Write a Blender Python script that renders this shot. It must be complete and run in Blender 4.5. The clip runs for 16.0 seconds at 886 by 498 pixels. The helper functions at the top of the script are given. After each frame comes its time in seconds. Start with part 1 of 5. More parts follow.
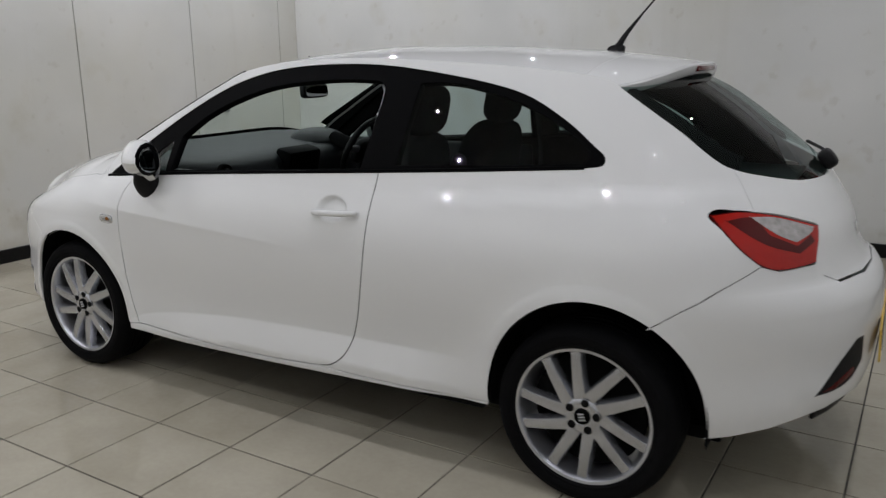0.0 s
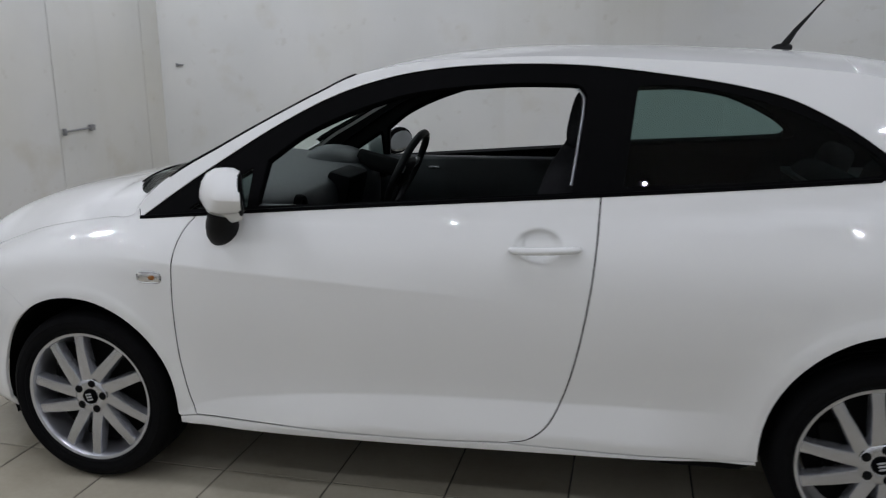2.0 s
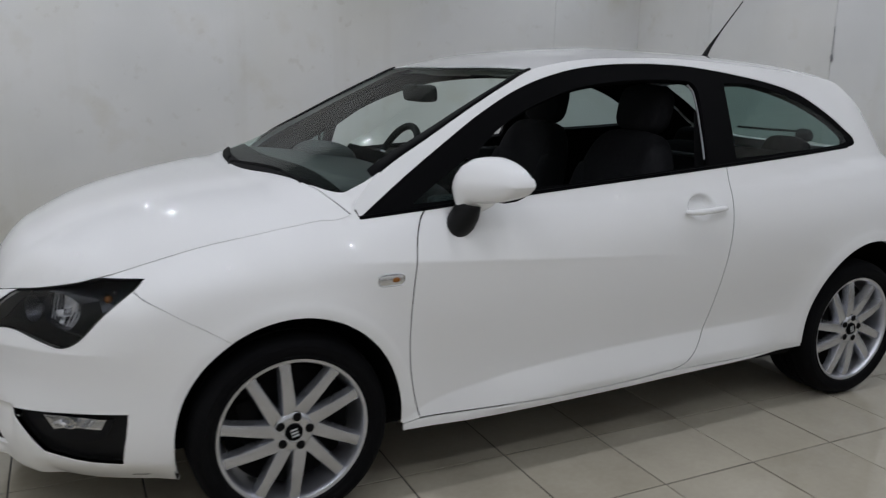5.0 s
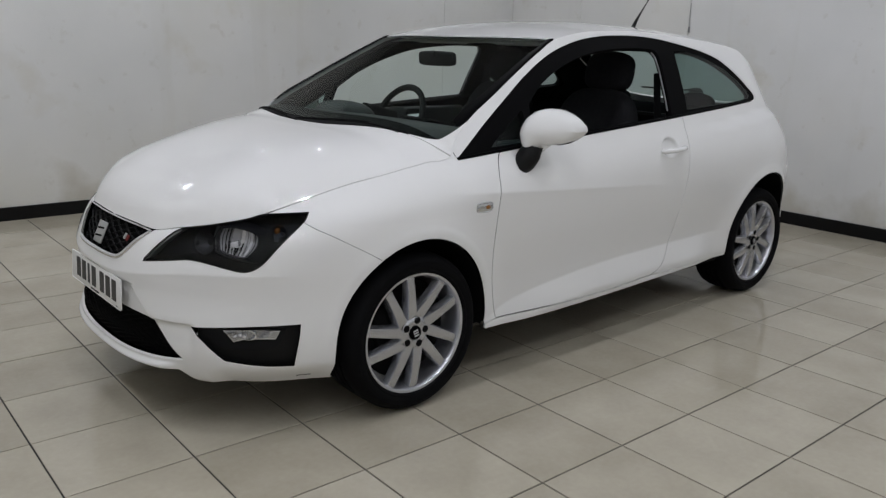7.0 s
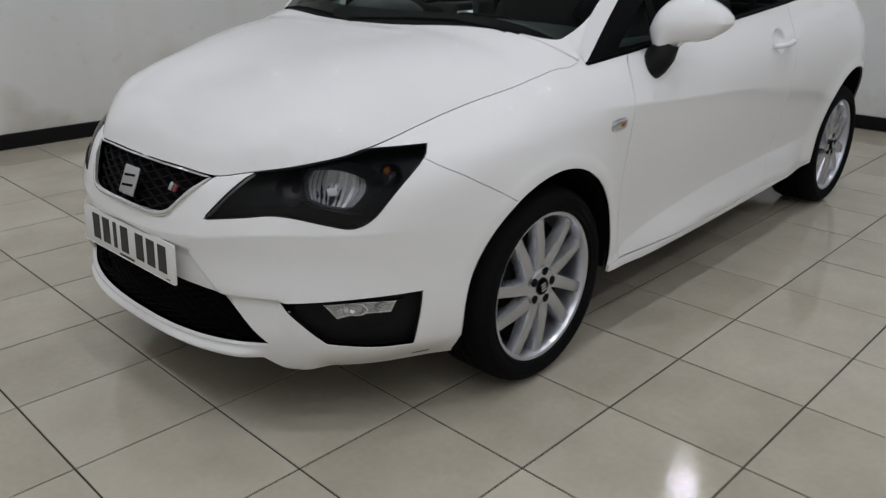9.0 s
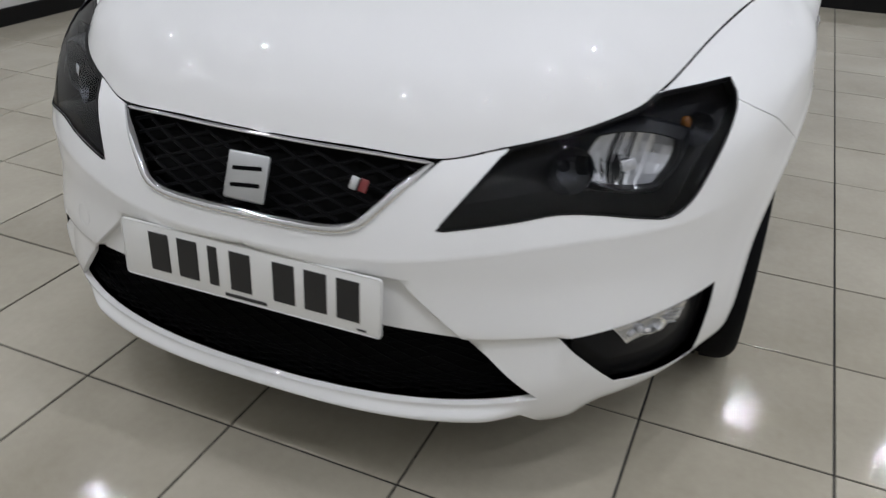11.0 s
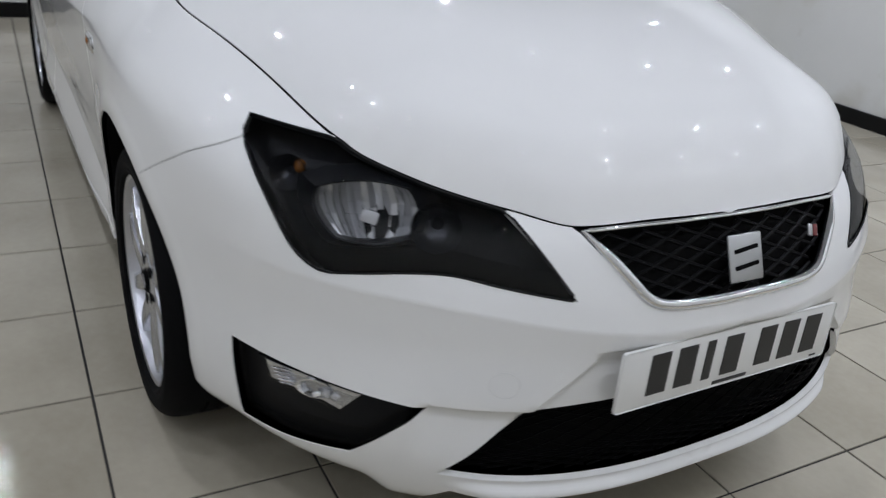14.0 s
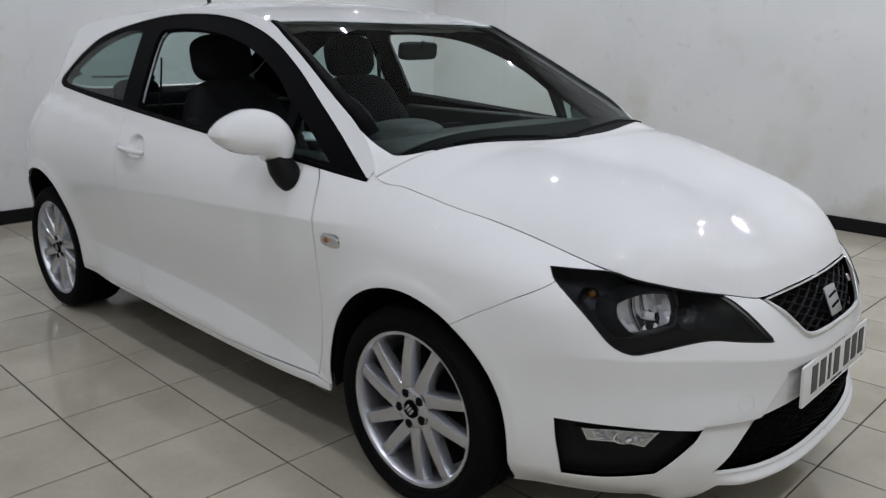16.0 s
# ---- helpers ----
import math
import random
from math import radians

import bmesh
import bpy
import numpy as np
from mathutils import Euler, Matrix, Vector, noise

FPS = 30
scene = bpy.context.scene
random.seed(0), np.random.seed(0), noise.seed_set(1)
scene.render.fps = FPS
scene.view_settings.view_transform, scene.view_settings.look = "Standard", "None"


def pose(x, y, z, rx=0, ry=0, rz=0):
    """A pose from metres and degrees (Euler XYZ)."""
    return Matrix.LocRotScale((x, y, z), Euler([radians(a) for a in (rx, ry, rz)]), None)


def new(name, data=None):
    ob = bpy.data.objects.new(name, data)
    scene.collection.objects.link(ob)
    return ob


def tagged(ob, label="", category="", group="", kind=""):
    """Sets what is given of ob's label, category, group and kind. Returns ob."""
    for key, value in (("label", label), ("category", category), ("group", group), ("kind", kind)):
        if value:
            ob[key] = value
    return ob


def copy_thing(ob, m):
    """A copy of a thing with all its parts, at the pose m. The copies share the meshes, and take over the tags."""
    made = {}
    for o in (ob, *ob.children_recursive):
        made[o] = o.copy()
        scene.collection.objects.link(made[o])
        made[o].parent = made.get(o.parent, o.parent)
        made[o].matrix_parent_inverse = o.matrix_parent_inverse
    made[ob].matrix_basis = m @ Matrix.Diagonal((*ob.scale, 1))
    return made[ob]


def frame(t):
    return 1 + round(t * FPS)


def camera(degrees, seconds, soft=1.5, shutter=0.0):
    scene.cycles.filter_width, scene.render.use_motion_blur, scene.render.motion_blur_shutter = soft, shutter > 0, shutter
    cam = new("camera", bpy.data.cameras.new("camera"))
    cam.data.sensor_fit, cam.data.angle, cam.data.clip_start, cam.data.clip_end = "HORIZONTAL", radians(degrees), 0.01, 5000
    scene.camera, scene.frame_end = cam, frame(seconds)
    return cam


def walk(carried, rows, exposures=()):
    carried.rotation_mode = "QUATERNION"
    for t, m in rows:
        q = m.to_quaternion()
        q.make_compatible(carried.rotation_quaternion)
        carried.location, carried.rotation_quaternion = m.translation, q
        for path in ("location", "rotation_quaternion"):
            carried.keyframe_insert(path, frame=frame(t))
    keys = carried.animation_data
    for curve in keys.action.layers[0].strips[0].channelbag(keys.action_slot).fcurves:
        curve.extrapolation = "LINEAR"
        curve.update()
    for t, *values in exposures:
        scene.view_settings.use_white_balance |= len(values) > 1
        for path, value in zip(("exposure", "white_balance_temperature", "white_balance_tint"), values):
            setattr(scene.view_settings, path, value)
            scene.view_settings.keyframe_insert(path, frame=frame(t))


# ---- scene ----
cam = camera(58.58, 16.0, soft=1.25, shutter=0.5)
PATH = [
    (0.0, pose(-3.257, 3.023, 1.412, 76.37, 0.49, -149.84)),
    (0.5, pose(-2.947, 3.009, 1.411, 76.61, 0.98, -152.59)),
    (1.0, pose(-2.544, 3.041, 1.409, 76.96, 0.74, -157.20)),
    (1.5, pose(-2.175, 3.014, 1.398, 77.09, 0.74, -161.47)),
    (2.0, pose(-1.711, 3.008, 1.381, 77.09, 0.47, -167.87)),
    (2.5, pose(-1.337, 2.999, 1.357, 77.22, 0.51, -174.10)),
    (3.0, pose(-0.922, 2.981, 1.348, 76.92, -0.05, 177.97)),
    (3.2, pose(-0.781, 2.967, 1.362, 76.39, -0.23, 175.09)),
    (5.3, pose(0.830, 2.895, 1.340, 77.48, -1.30, 150.35)),
    (5.5, pose(0.982, 2.879, 1.342, 77.33, -1.37, 148.53)),
    (6.0, pose(1.340, 2.896, 1.339, 76.96, -1.61, 144.56)),
    (6.5, pose(1.607, 2.890, 1.326, 76.35, -1.94, 141.00)),
    (7.0, pose(1.737, 2.916, 1.331, 75.42, -1.66, 139.00)),
    (7.5, pose(1.772, 2.858, 1.315, 74.45, -1.24, 138.05)),
    (8.0, pose(1.772, 2.661, 1.281, 73.02, -0.78, 137.14)),
    (8.5, pose(1.767, 2.356, 1.251, 71.26, -0.71, 135.52)),
    (8.7, pose(1.764, 2.234, 1.250, 70.22, -0.55, 134.79)),
    (10.8, pose(1.832, 0.862, 1.174, 61.27, -1.54, 114.50)),
    (11.0, pose(1.810, 0.736, 1.176, 60.60, -1.50, 112.27)),
    (11.5, pose(1.778, 0.429, 1.152, 59.17, -2.44, 105.54)),
    (12.0, pose(1.717, 0.144, 1.152, 56.35, -3.69, 98.66)),
    (12.5, pose(1.685, -0.135, 1.119, 56.92, -4.93, 90.17)),
    (13.0, pose(1.649, -0.444, 1.130, 57.83, -5.83, 80.25)),
    (13.5, pose(1.630, -0.752, 1.154, 60.53, -6.53, 70.54)),
    (14.0, pose(1.583, -1.066, 1.146, 64.85, -6.16, 60.73)),
    (14.5, pose(1.548, -1.356, 1.199, 66.96, -4.48, 54.52)),
    (15.0, pose(1.496, -1.695, 1.219, 71.05, -3.39, 48.58)),
    (15.5, pose(1.464, -1.983, 1.274, 73.54, -1.91, 45.58)),
    (16.0, pose(1.459, -2.230, 1.318, 74.91, -0.60, 43.46)),
]
walk(cam, PATH, [(0, -.12, 6820, 10), (1.5, -.18, 6600, 10), (3, -.15, 6430, 10), (5.5, -.12, 6580, 10), (6.5, -.08, 6680, 10), (7.5, -.13, 6690, 10), (8.5, -.13, 6690, 10), (11, .14, 6600, 10), (12.2, .16, 6420, 10), (13.5, .13, 6330, 10), (14.5, .11, 6430, 10), (16, .10, 6500, 10)])

# ---- world and light ----
world = bpy.data.worlds.new("world")
scene.world = world
world.use_nodes = True
world.node_tree.nodes["Background"].inputs[0].default_value = (0.8, 0.85, 0.9, 1)
world.node_tree.nodes["Background"].inputs[1].default_value = 0.05

ROOM_TURN = -1.27          # the room lies a little askew to the car
TILE = 0.40
GRID_X, GRID_Y = 0.0014, 1.0674
CEILING = 2.85
ROOM = pose(0, 0, 0, 0, 0, ROOM_TURN)
LAMP_X, LAMP_Y = (-3.45, -2.05, -0.70, 0.70, 1.90), (-2.60, -1.40, -0.20, 1.10, 2.15, 3.05)


# ---- materials ----
def material(name, colour, rough=0.5, metal=0.0, coat=0.0, spec=0.5, vary=0.0, scale=8.0, bumps=0.0, bump_scale=200.0, rough_vary=0.0):
    m = bpy.data.materials.new(name)
    m.use_nodes = True
    nt = m.node_tree
    b = nt.nodes["Principled BSDF"]
    b.inputs["Base Color"].default_value = (*colour, 1)
    b.inputs["Roughness"].default_value = rough
    b.inputs["Metallic"].default_value = metal
    b.inputs["Coat Weight"].default_value = coat
    b.inputs["Coat Roughness"].default_value = 0.012
    b.inputs["Specular IOR Level"].default_value = spec
    tc = nt.nodes.new("ShaderNodeTexCoord")
    if vary or rough_vary:
        n1 = nt.nodes.new("ShaderNodeTexNoise")
        n1.inputs["Scale"].default_value, n1.inputs["Detail"].default_value = scale, 6
        nt.links.new(tc.outputs["Object"], n1.inputs["Vector"])
        if vary:
            r = nt.nodes.new("ShaderNodeMapRange")
            r.inputs[3].default_value, r.inputs[4].default_value = 1 - vary, 1 + vary
            nt.links.new(n1.outputs["Fac"], r.inputs[0])
            mx = nt.nodes.new("ShaderNodeVectorMath")
            mx.operation = "SCALE"
            mx.inputs[0].default_value = colour
            nt.links.new(r.outputs[0], mx.inputs["Scale"])
            nt.links.new(mx.outputs[0], b.inputs["Base Color"])
        if rough_vary:
            r2 = nt.nodes.new("ShaderNodeMapRange")
            r2.inputs[3].default_value, r2.inputs[4].default_value = max(0, rough - rough_vary), rough + rough_vary
            nt.links.new(n1.outputs["Fac"], r2.inputs[0])
            nt.links.new(r2.outputs[0], b.inputs["Roughness"])
    if bumps:
        n2 = nt.nodes.new("ShaderNodeTexNoise")
        n2.inputs["Scale"].default_value, n2.inputs["Detail"].default_value = bump_scale, 4
        nt.links.new(tc.outputs["Object"], n2.inputs["Vector"])
        bp = nt.nodes.new("ShaderNodeBump")
        bp.inputs["Strength"].default_value, bp.inputs["Distance"].default_value = bumps, 0.002
        nt.links.new(n2.outputs["Fac"], bp.inputs["Height"])
        nt.links.new(bp.outputs[0], b.inputs["Normal"])
    return m


def glass_material(name, tint, rough=0.0, base=0.045, rim=0.6):
    """Thin clear sheet: tinted see-through with a mirror that grows towards grazing."""
    m = bpy.data.materials.new(name)
    m.use_nodes = True
    nt = m.node_tree
    nt.nodes.remove(nt.nodes["Principled BSDF"])
    tr, gl, lw, pw, ma, mx = (nt.nodes.new(k) for k in ("ShaderNodeBsdfTransparent", "ShaderNodeBsdfGlossy", "ShaderNodeLayerWeight", "ShaderNodeMath", "ShaderNodeMath", "ShaderNodeMixShader"))
    tr.inputs[0].default_value = (*tint, 1)
    gl.inputs["Roughness"].default_value = rough
    lw.inputs[0].default_value = 0.5
    pw.operation, ma.operation = "POWER", "MULTIPLY_ADD"
    pw.inputs[1].default_value = 5.0
    ma.inputs[1].default_value, ma.inputs[2].default_value = rim, base
    nt.links.new(lw.outputs["Facing"], pw.inputs[0])
    nt.links.new(pw.outputs[0], ma.inputs[0])
    nt.links.new(ma.outputs[0], mx.inputs[0])
    nt.links.new(tr.outputs[0], mx.inputs[1])
    nt.links.new(gl.outputs[0], mx.inputs[2])
    nt.links.new(mx.outputs[0], nt.nodes["Material Output"].inputs[0])
    return m


def emitter(name, colour, strength):
    m = bpy.data.materials.new(name)
    m.use_nodes = True
    b = m.node_tree.nodes["Principled BSDF"]
    b.inputs["Base Color"].default_value = (0.8, 0.8, 0.8, 1)
    b.inputs["Emission Color"].default_value = (*colour, 1)
    b.inputs["Emission Strength"].default_value = strength
    return m


def wall_material(name, colour, seed):
    """Old white wall paint: broad grey clouds, a few brown water stains, scuffs, a rolled surface."""
    m = material(name, colour, 0.55, bumps=0.25, bump_scale=60)
    nt = m.node_tree
    b = nt.nodes["Principled BSDF"]
    tc = nt.nodes.new("ShaderNodeTexCoord")
    mp = nt.nodes.new("ShaderNodeMapping")
    mp.inputs["Location"].default_value = (seed, seed * 2, seed * 3)
    nt.links.new(tc.outputs["Object"], mp.inputs[0])

    def cloud(scale, detail, lo, hi):
        n = nt.nodes.new("ShaderNodeTexNoise")
        n.inputs["Scale"].default_value, n.inputs["Detail"].default_value = scale, detail
        nt.links.new(mp.outputs[0], n.inputs["Vector"])
        r = nt.nodes.new("ShaderNodeMapRange")
        r.inputs[1].default_value, r.inputs[2].default_value = lo, hi
        nt.links.new(n.outputs["Fac"], r.inputs[0])
        return r.outputs[0]

    # old drips run down the boards
    sm = nt.nodes.new("ShaderNodeMapping")
    sm.inputs["Scale"].default_value = (3.2, 3.2, 0.22)
    sm.inputs["Location"].default_value = (seed, seed, 0)
    nt.links.new(tc.outputs["Object"], sm.inputs[0])
    sn, sr = nt.nodes.new("ShaderNodeTexNoise"), nt.nodes.new("ShaderNodeMapRange")
    sn.inputs["Scale"].default_value, sn.inputs["Detail"].default_value = 1.6, 7
    sr.inputs[1].default_value, sr.inputs[2].default_value = .60, .78
    nt.links.new(sm.outputs[0], sn.inputs["Vector"])
    nt.links.new(sn.outputs["Fac"], sr.inputs[0])
    last = None
    for fac, tone, amount in ((sr.outputs[0], (0.88, 0.865, 0.82), 0.35), (cloud(0.9, 4, .35, .75), (0.86, 0.87, 0.87), 1.0), (cloud(2.3, 8, .58, .74), (0.82, 0.78, 0.68), 0.55), (cloud(0.5, 5, .5, .72), (0.93, 0.91, 0.84), 0.8), (cloud(9, 10, .64, .72), (0.72, 0.69, 0.62), 0.3)):
        mul = nt.nodes.new("ShaderNodeMath")
        mul.operation = "MULTIPLY"
        mul.inputs[1].default_value = amount
        nt.links.new(fac, mul.inputs[0])
        mx = nt.nodes.new("ShaderNodeMix")
        mx.data_type, mx.blend_type = "RGBA", "MULTIPLY"
        nt.links.new(mul.outputs[0], mx.inputs["Factor"])
        if last is None:
            mx.inputs[6].default_value = (*colour, 1)
        else:
            nt.links.new(last, mx.inputs[6])
        mx.inputs[7].default_value = (*tone, 1)
        last = mx.outputs[2]
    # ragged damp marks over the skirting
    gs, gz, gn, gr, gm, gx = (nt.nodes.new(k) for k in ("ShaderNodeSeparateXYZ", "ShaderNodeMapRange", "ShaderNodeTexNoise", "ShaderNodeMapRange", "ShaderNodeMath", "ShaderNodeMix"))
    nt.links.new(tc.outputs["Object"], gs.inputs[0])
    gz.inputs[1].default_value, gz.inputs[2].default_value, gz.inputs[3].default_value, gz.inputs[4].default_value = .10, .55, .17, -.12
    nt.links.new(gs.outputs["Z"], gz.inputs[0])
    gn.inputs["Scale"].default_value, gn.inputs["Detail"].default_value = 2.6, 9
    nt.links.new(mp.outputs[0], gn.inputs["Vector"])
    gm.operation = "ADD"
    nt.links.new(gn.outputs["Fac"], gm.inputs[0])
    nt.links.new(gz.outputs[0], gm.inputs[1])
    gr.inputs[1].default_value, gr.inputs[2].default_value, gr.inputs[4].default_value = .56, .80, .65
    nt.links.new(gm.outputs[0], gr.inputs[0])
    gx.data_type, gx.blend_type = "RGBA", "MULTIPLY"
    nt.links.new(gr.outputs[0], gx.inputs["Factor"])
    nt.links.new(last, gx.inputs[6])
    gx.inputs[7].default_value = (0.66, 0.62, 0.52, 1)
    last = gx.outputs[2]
    # every board has aged to a tint of its own
    oi, mr, mx = nt.nodes.new("ShaderNodeObjectInfo"), nt.nodes.new("ShaderNodeMapRange"), nt.nodes.new("ShaderNodeMix")
    mr.inputs[3].default_value, mr.inputs[4].default_value = 0.0, 0.5
    nt.links.new(oi.outputs["Random"], mr.inputs[0])
    mx.data_type, mx.blend_type = "RGBA", "MULTIPLY"
    nt.links.new(mr.outputs[0], mx.inputs["Factor"])
    nt.links.new(last, mx.inputs[6])
    mx.inputs[7].default_value = (0.94, 0.925, 0.87, 1)
    nt.links.new(mx.outputs[2], b.inputs["Base Color"])
    return m


def tile_material():
    """Polished beige porcelain: each tile a shade of its own, with soft clouds and dull scuffs."""
    m = bpy.data.materials.new("porcelain_tile")
    m.use_nodes = True
    nt = m.node_tree
    b = nt.nodes["Principled BSDF"]
    tc, oi = nt.nodes.new("ShaderNodeTexCoord"), nt.nodes.new("ShaderNodeObjectInfo")
    geo = nt.nodes.new("ShaderNodeNewGeometry")
    n1 = nt.nodes.new("ShaderNodeTexNoise")
    n1.inputs["Scale"].default_value, n1.inputs["Detail"].default_value = 3.0, 8
    nt.links.new(geo.outputs["Position"], n1.inputs["Vector"])
    n3 = nt.nodes.new("ShaderNodeTexNoise")
    n3.inputs["Scale"].default_value, n3.inputs["Detail"].default_value = 45.0, 5
    nt.links.new(geo.outputs["Position"], n3.inputs["Vector"])
    ad = nt.nodes.new("ShaderNodeMath")
    ad.operation = "MULTIPLY_ADD"
    ad.inputs[1].default_value, ad.inputs[2].default_value = 0.7, 0.0
    nt.links.new(n1.outputs["Fac"], ad.inputs[0])
    ad2 = nt.nodes.new("ShaderNodeMath")
    ad2.operation = "MULTIPLY_ADD"
    ad2.inputs[1].default_value = 0.22
    nt.links.new(oi.outputs["Random"], ad2.inputs[0])
    nt.links.new(ad.outputs[0], ad2.inputs[2])
    ad3 = nt.nodes.new("ShaderNodeMath")
    ad3.operation = "MULTIPLY_ADD"
    ad3.inputs[1].default_value = 0.2
    nt.links.new(n3.outputs["Fac"], ad3.inputs[0])
    nt.links.new(ad2.outputs[0], ad3.inputs[2])
    cr = nt.nodes.new("ShaderNodeValToRGB")
    cr.color_ramp.elements[0].position, cr.color_ramp.elements[0].color = 0.25, (0.325, 0.292, 0.225, 1)
    cr.color_ramp.elements[1].position, cr.color_ramp.elements[1].color = 0.85, (0.510, 0.472, 0.382, 1)
    nt.links.new(ad3.outputs[0], cr.inputs[0])
    nt.links.new(cr.outputs[0], b.inputs["Base Color"])
    n2 = nt.nodes.new("ShaderNodeTexNoise")
    n2.inputs["Scale"].default_value, n2.inputs["Detail"].default_value = 2.2, 6
    nt.links.new(geo.outputs["Position"], n2.inputs["Vector"])
    r = nt.nodes.new("ShaderNodeMapRange")
    r.inputs[1].default_value, r.inputs[2].default_value = 0.35, 0.7
    r.inputs[3].default_value, r.inputs[4].default_value = 0.035, 0.07
    nt.links.new(n2.outputs["Fac"], r.inputs[0])
    nt.links.new(r.outputs[0], b.inputs["Roughness"])
    b.inputs["Specular IOR Level"].default_value = 0.34
    bp = nt.nodes.new("ShaderNodeBump")
    bp.inputs["Strength"].default_value, bp.inputs["Distance"].default_value = 0.04, 0.01
    nt.links.new(n2.outputs["Fac"], bp.inputs["Height"])
    # fine pits in the glaze break the lamps' images into sparkles
    n4, bq = nt.nodes.new("ShaderNodeTexNoise"), nt.nodes.new("ShaderNodeBump")
    n4.inputs["Scale"].default_value, n4.inputs["Detail"].default_value = 110.0, 2
    nt.links.new(geo.outputs["Position"], n4.inputs["Vector"])
    bq.inputs["Strength"].default_value, bq.inputs["Distance"].default_value = 0.24, 0.0012
    nt.links.new(n4.outputs["Fac"], bq.inputs["Height"])
    nt.links.new(bp.outputs[0], bq.inputs["Normal"])
    nt.links.new(bq.outputs[0], b.inputs["Normal"])
    return m


M_PAINT = material("white_car_paint", (0.79, 0.79, 0.78), 0.5, coat=1.0, spec=0.0, vary=0.012, scale=3, bumps=0.008, bump_scale=350)
M_BLACK_GLOSS = material("satin_black_trim", (0.002, 0.002, 0.0023), 0.55, spec=0.03, vary=0.1, scale=6)
M_BLACK = material("black_plastic", (0.006, 0.006, 0.0065), 0.55, spec=0.2, vary=0.2, scale=20, bumps=0.2, bump_scale=500)
M_SHELL = material("dark_underbody", (0.005, 0.005, 0.005), 0.9, spec=0.1, vary=0.2)
M_RUBBER = material("tyre_rubber", (0.004, 0.004, 0.0045), 0.8, spec=0.08, vary=0.25, scale=25, bumps=0.25, bump_scale=160)
M_ALLOY = material("silver_alloy", (0.54, 0.55, 0.58), 0.27, metal=0.9, vary=0.04, scale=12)
M_ALLOY_IN = material("rim_barrel", (0.58, 0.59, 0.63), 0.30, metal=0.9, vary=0.08, scale=10)
M_CHROME = material("chrome", (0.80, 0.81, 0.83), 0.07, metal=1.0)
M_STEEL = material("brake_steel", (0.30, 0.30, 0.31), 0.4, metal=0.9, vary=0.2, scale=30)
M_GLASS = glass_material("windscreen_glass", (0.835, 0.935, 0.895), base=0.055, rim=0.3)
M_PRIVACY = glass_material("tinted_glass", (0.47, 0.58, 0.56))
M_LENS = glass_material("clear_lens", (0.78, 0.79, 0.81), rough=0.004, base=0.025)
M_LAMP_BLACK = material("lamp_housing_black", (0.005, 0.0055, 0.007), 0.30, spec=0.15, vary=0.15, scale=12)
M_AMBER = material("amber_plastic", (0.24, 0.085, 0.012), 0.25)
M_RED = material("red_lens", (0.42, 0.010, 0.006), 0.06, spec=0.35, coat=0.25, vary=0.12, scale=40)
M_RED_DARK = material("dark_red_lens", (0.085, 0.003, 0.003), 0.12, spec=0.3, coat=0.15)
M_CLEAR_LAMP = material("silver_reflector", (0.72, 0.72, 0.73), 0.15, metal=0.9, bumps=0.3, bump_scale=90)
M_MESH = material("grille_black", (0.004, 0.004, 0.0045), 0.45, spec=0.08, vary=0.2)
M_PLATE_W = material("plate_white", (0.78, 0.78, 0.76), 0.35, vary=0.03, scale=15)
M_PLATE_Y = material("plate_yellow", (0.75, 0.48, 0.06), 0.35, vary=0.04, scale=15)
M_INK = material("plate_ink", (0.015, 0.015, 0.016), 0.4)
M_FABRIC = material("black_seat_fabric", (0.013, 0.013, 0.0142), 0.95, spec=0.1, vary=0.3, scale=60, bumps=0.5, bump_scale=420)
M_DASH = material("dashboard_grey", (0.013, 0.0155, 0.017), 0.5, vary=0.2, scale=30, bumps=0.3, bump_scale=500)
M_LINER = material("roof_lining", (0.42, 0.42, 0.40), 0.9, vary=0.08, scale=20)
M_SILVER_TRIM = material("silver_trim", (0.55, 0.56, 0.58), 0.3, metal=0.8)
M_MIRROR = material("mirror_glass", (0.30, 0.32, 0.34), 0.02, metal=1.0)
M_BADGE_RED = material("badge_red", (0.16, 0.025, 0.025), 0.25)
M_TILE = tile_material()
M_GROUT = material("dark_grout", (0.022, 0.021, 0.019), 0.85, vary=0.35, scale=5)
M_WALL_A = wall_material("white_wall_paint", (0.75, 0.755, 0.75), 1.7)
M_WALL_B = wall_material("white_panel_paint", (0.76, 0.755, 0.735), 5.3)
M_CEIL = material("ceiling_grey", (0.30, 0.30, 0.30), 0.8, vary=0.05, scale=2)
M_SKIRT = material("black_skirting", (0.005, 0.005, 0.005), 0.45, spec=0.2, vary=0.3, scale=4, rough_vary=0.15)
M_JOINT = material("joint_shadow_filler", (0.22, 0.20, 0.16), 0.9, vary=0.4, scale=8)
M_LAMP = emitter("lamp_lens", (0.93, 0.97, 1.085), 1720.0)
M_LAMP_DIM = material("smoked_reflector", (0.045, 0.048, 0.055), 0.25, metal=0.8)
M_TOW = material("cover_groove", (0.62, 0.62, 0.61), 0.6)
M_BADGE = material("brushed_badge", (0.55, 0.56, 0.57), 0.28, metal=0.9)
M_WEDGE = material("clear_tail_lens", (0.48, 0.45, 0.44), 0.12, metal=0.4, coat=0.5, vary=0.6, scale=55)
M_REFLECTOR = material("lamp_reflector", (0.92, 0.92, 0.93), 0.18, metal=0.55)
